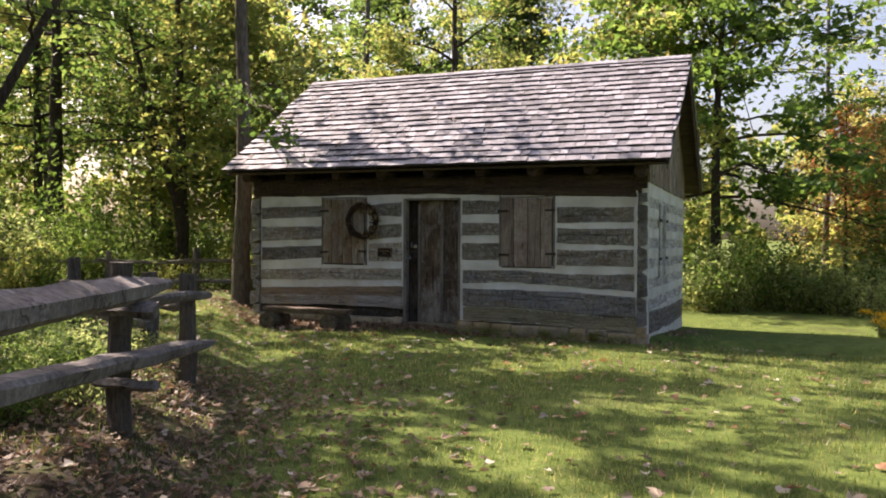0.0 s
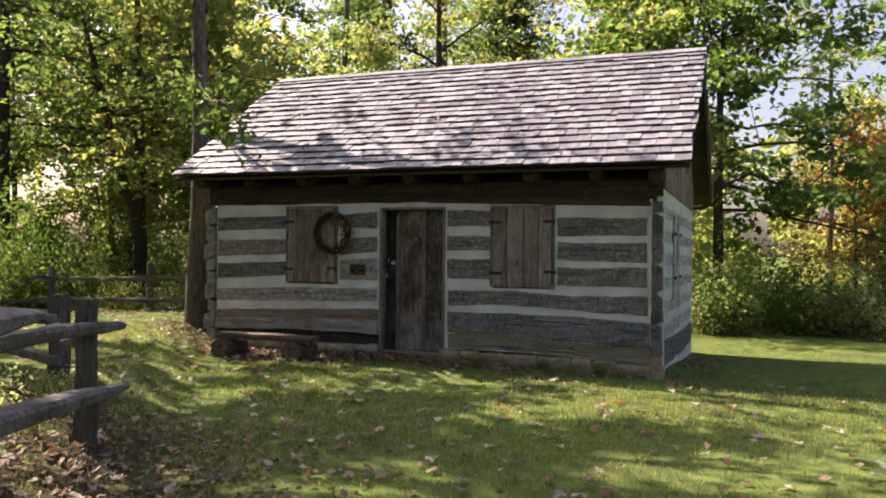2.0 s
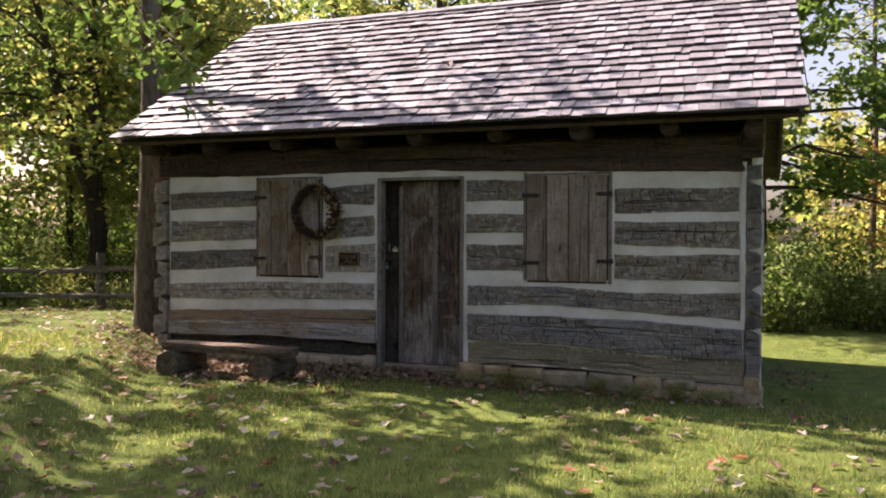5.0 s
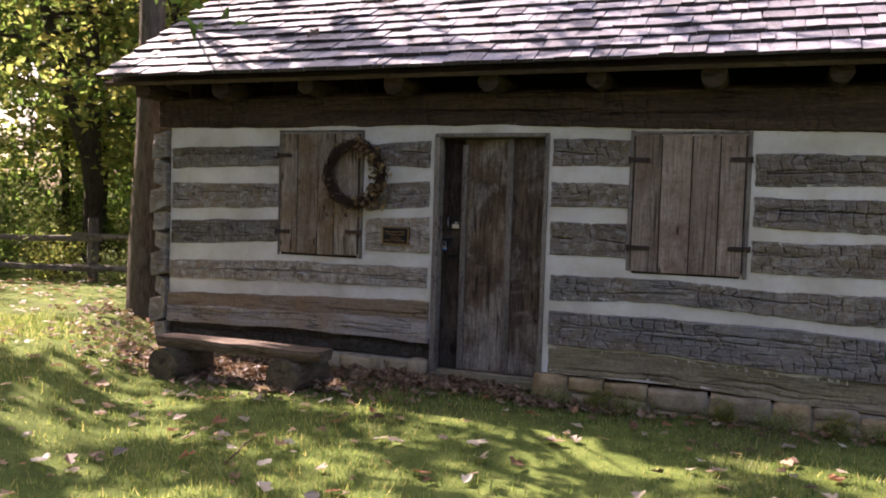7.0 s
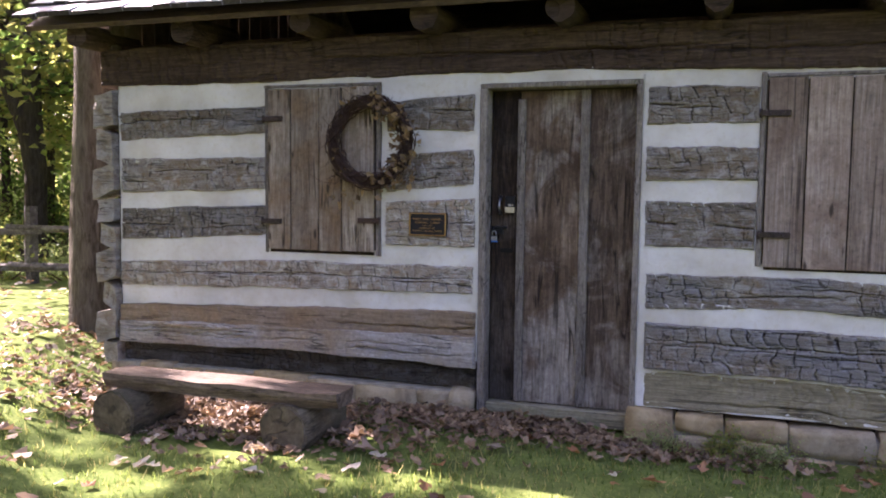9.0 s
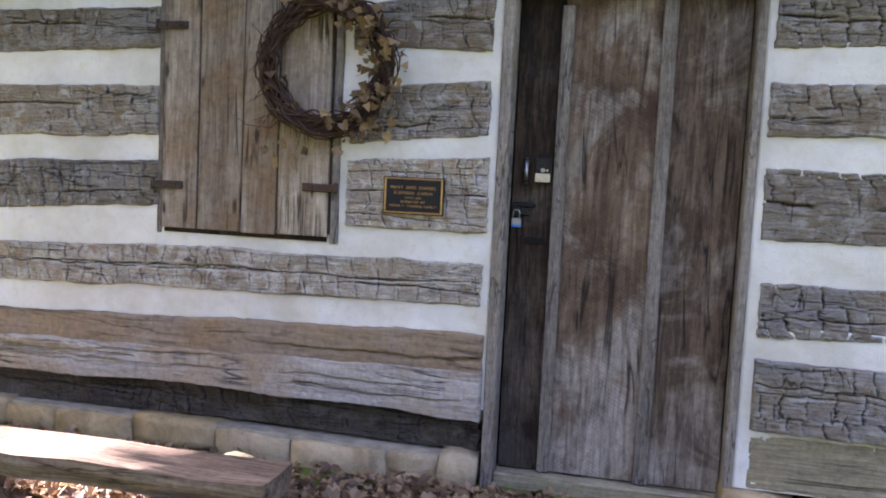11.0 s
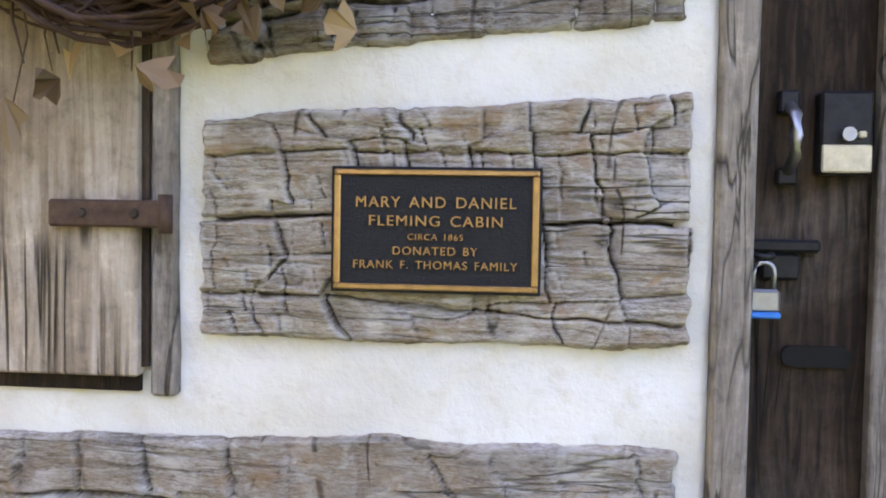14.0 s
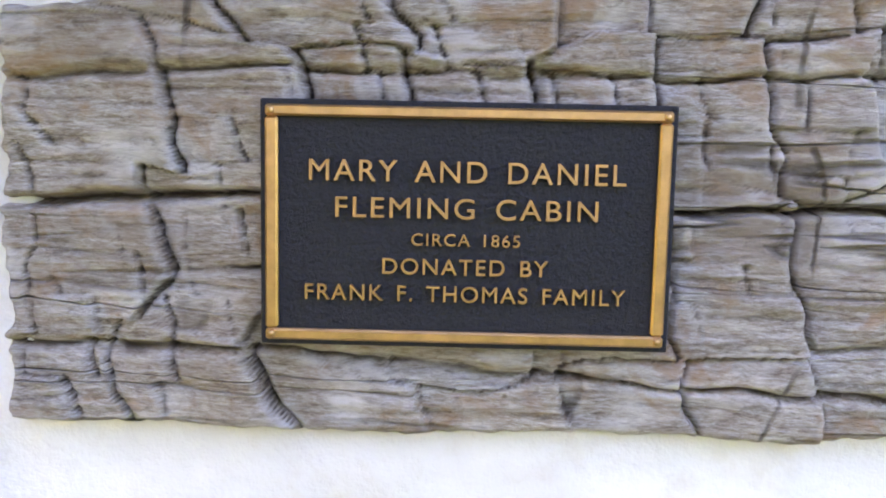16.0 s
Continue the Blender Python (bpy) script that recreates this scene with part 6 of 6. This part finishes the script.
# leafy bough of the corner tree that hangs over the eave
_rb = np.random.RandomState(14)
_tw, _lp = [], []
for k, e in enumerate(((3.45, -3.37, -1.15), (3.0, -3.1, -0.75), (2.3, -2.7, -0.55), (1.7, -2.2, 0.0), (1.2, -1.9, -0.25), (0.8, -1.5, 0.2), (2.6, -2.6, -0.1), (1.3, -2.6, 0.3), (0.5, -2.2, 0.1))):
    e = np.array(e)
    pts = [np.array((0.0, 0.0, 0.3)), e * 0.45 + (0, 0, 0.5), e * 0.8 + (0, 0, 0.28), e]
    _tw.append(tube(pts, (0.016, 0.011, 0.006, 0.003), 5, False))
    for q in np.linspace(0.62, 1.02, 5):
        _lp.append(e * q + (0, 0, 0.5 * (1 - q) ** 0.8 - 0.03) + _rb.randn(7, 3) * (0.13, 0.13, 0.1))
_rot = np.array(Matrix.Rotation(-0.4, 3, "Z"))
_lift = np.array((0, 0, 3.6 - gz(-3.78, 0.78)))
_v, _f = join_arrays(_tw)
bough = put("bough", mesh_of("bough", _v @ _rot.T + _lift, _f, M_TWIG), corner_tree, "thin bough hanging over the cabin eave")
_v, _f = leaf_quads(np.vstack(_lp), 0.15 * _rb.uniform(0.6, 1.2, len(np.vstack(_lp))), _rb, 0.1, aspect=0.6)
put("foliage", mesh_of("foliage", _v @ _rot.T + _lift, _f, M_LEAF), bough)

# ---- grass and fallen leaves ----
def lawn_mask(x, y):
    inside = (y < -0.12) | (x > 3.95) | (x < -3.1)
    bank = (1.0 + (y + 6.1) * -0.62) - x
    return inside & (bank < 1.2 + 1.2 * fbm(x, y, 77) + 3.2 * smooth(-4.2, -2.4, y))


_rs = np.random.RandomState(40)
_gp = []
for n, (x0, x1, y0, y1) in ((120000, (-3.2, 8.0, -9.5, -0.1)), (26000, (3.9, 10.0, -2, 7.5)), (70000, (-7.5, -2.9, -4.5, 2.6))):
    p = np.stack([_rs.uniform(x0, x1, n), _rs.uniform(y0, y1, n)], -1)
    dens = 0.62 + 0.9 * fbm(p[:, 0] * 0.7, p[:, 1] * 0.7, 50) + 0.5 * vnoise(p[:, 0] * 5, p[:, 1] * 5, 51)
    bare = smooth(1.0, 0.35, np.hypot((p[:, 0] + 1.3) / 1.3, (p[:, 1] + 0.9) / 0.55)) + smooth(0.5, 0.22, -p[:, 1]) * (0.6 + 0.4 * (p[:, 0] < 1.2))
    _gp.append(p[lawn_mask(p[:, 0], p[:, 1]) & (_rs.rand(n) < dens - bare)])
_gp = np.vstack(_gp)
_n = len(_gp)
_h = _rs.uniform(0.025, 0.06, _n) * (1 + 0.8 * vnoise(_gp[:, 0] * 2, _gp[:, 1] * 2, 52))
_a = _rs.uniform(0, 6.28, _n)
_ln = _rs.uniform(0.1, 0.9, _n) * _h
_b = np.stack([_gp[:, 0], _gp[:, 1], ground_z(_gp[:, 0], _gp[:, 1]) - 0.004], -1)
_wd = np.stack([np.cos(_a), np.sin(_a), 0 * _a], -1) * 0.0045
_tp = _b + np.stack([-np.sin(_a) * _ln, np.cos(_a) * _ln, _h], -1)
_v = np.stack([_b - _wd, _b + _wd, _tp], 1).reshape(-1, 3)
tagged(put("grass", mesh_of("grass", _v, np.arange(_n * 3).reshape(-1, 3), M_GRASS)), "short mown green grass blades of the lawn", "grass", kind="stuff")

_n = 6800
_p = np.stack([_rs.uniform(-7, 8, _n), _rs.uniform(-9.8, 3, _n)], -1)
_p = _p[((_p[:, 1] < -0.3) | (_p[:, 0] < -3.1)) & (_rs.rand(_n) < 0.42 - 0.04 * _p[:, 0])]
_p3 = np.stack([_p[:, 0], _p[:, 1], ground_z(_p[:, 0], _p[:, 1]) + 0.022], -1)
tagged(put("fallen_leaves", mesh_of("fallen_leaves", *broad_leaves(_p3, _rs.uniform(0.045, 0.1, len(_p3)), _rs, 0.62, 0.5), M_FALLEN)), "dry brown and tan leaves scattered on the lawn", "leaves", kind="stuff")
_lit = []
for n, c, s in ((2600, (-1.45, -0.62), (0.62, 0.3)), (1500, (0.3, -0.25), (0.55, 0.13)), (200, (-2.7, -0.4), (0.4, 0.45)), (160, (-3.7, 0.4), (0.35, 0.35)), (130, (2.3, -0.25), (0.8, 0.1)), (1500, (0.9, -7.0), (1.0, 1.1)), (1500, (2.2, -8.9), (0.9, 0.8)), (300, (-0.8, -4.9), (0.9, 0.6)), (420, (0.9, -5.6), (0.7, 0.6)), (130, (4.1, 1.0), (0.15, 1.2))):
    _lit.append(np.stack([c[0] + _rs.randn(n) * s[0], c[1] + _rs.randn(n) * s[1]], -1))
_p = np.vstack(_lit)
_p = _p[(_p[:, 1] < -0.09) | (_p[:, 0] > 3.85) | (_p[:, 0] < -3.05)]
_p3 = np.stack([_p[:, 0], _p[:, 1], ground_z(_p[:, 0], _p[:, 1]) + 0.01 + 0.02 * _rs.rand(len(_p))], -1)
tagged(put("leaf_litter", mesh_of("leaf_litter", *broad_leaves(_p3, _rs.uniform(0.03, 0.066, len(_p3)), _rs, 0.4, 0.7), M_LITTER)), "drifts of brown dead leaves against the wall and fence", "leaves", kind="stuff")
# a few leaves that lie on the roof
for k in range(16):
    x, s = _rs.uniform(-3.1, 1.0), _rs.uniform(0.1, 0.85)
    y, z = EAVE[0] + (RIDGE[0] - EAVE[0]) * s, EAVE[1] + (RIDGE[1] - EAVE[1]) * s + 0.06
    v, f = broad_leaves(np.zeros((1, 3)), 0.11, _rs, 0.5, 0.6)
    ob = put("roof_leaf", mesh_of("roof_leaf", v, f, M_FALLEN))
    ob.location, ob.rotation_euler = (x, y, z), (radians(33), 0, 0)
    tagged(ob, "dry brown leaf lying on the shingles", "leaf", "leaves on the roof")
_v, _f = tube([(-0.16, -2.8, 0.062), (-0.2, -2.62, 0.075), (-0.27, -2.45, 0.07), (-0.3, -2.29, 0.06)], (0.007, 0.006, 0.005, 0.003), 6)
tagged(put("fallen_twig", mesh_of("fallen_twig", _v, _f, M_TWIG, True)), "thin dry twig lying on the grass", "twig")
# small weeds along the foundation
for k, x in enumerate((1.02, 1.35, 1.62, 2.3, 2.62, 3.0, 3.35)):
    plant_shrub((3, 4)[k % 2], x, -0.2, 0.22, k * 1.7, "small green weed by the stone foundation")

# ---- roof shingles, one by one ----
for m, k in SHINGLES:
    ob = put("shingle", SH_MESH[k], roof)
    ob.matrix_basis = m
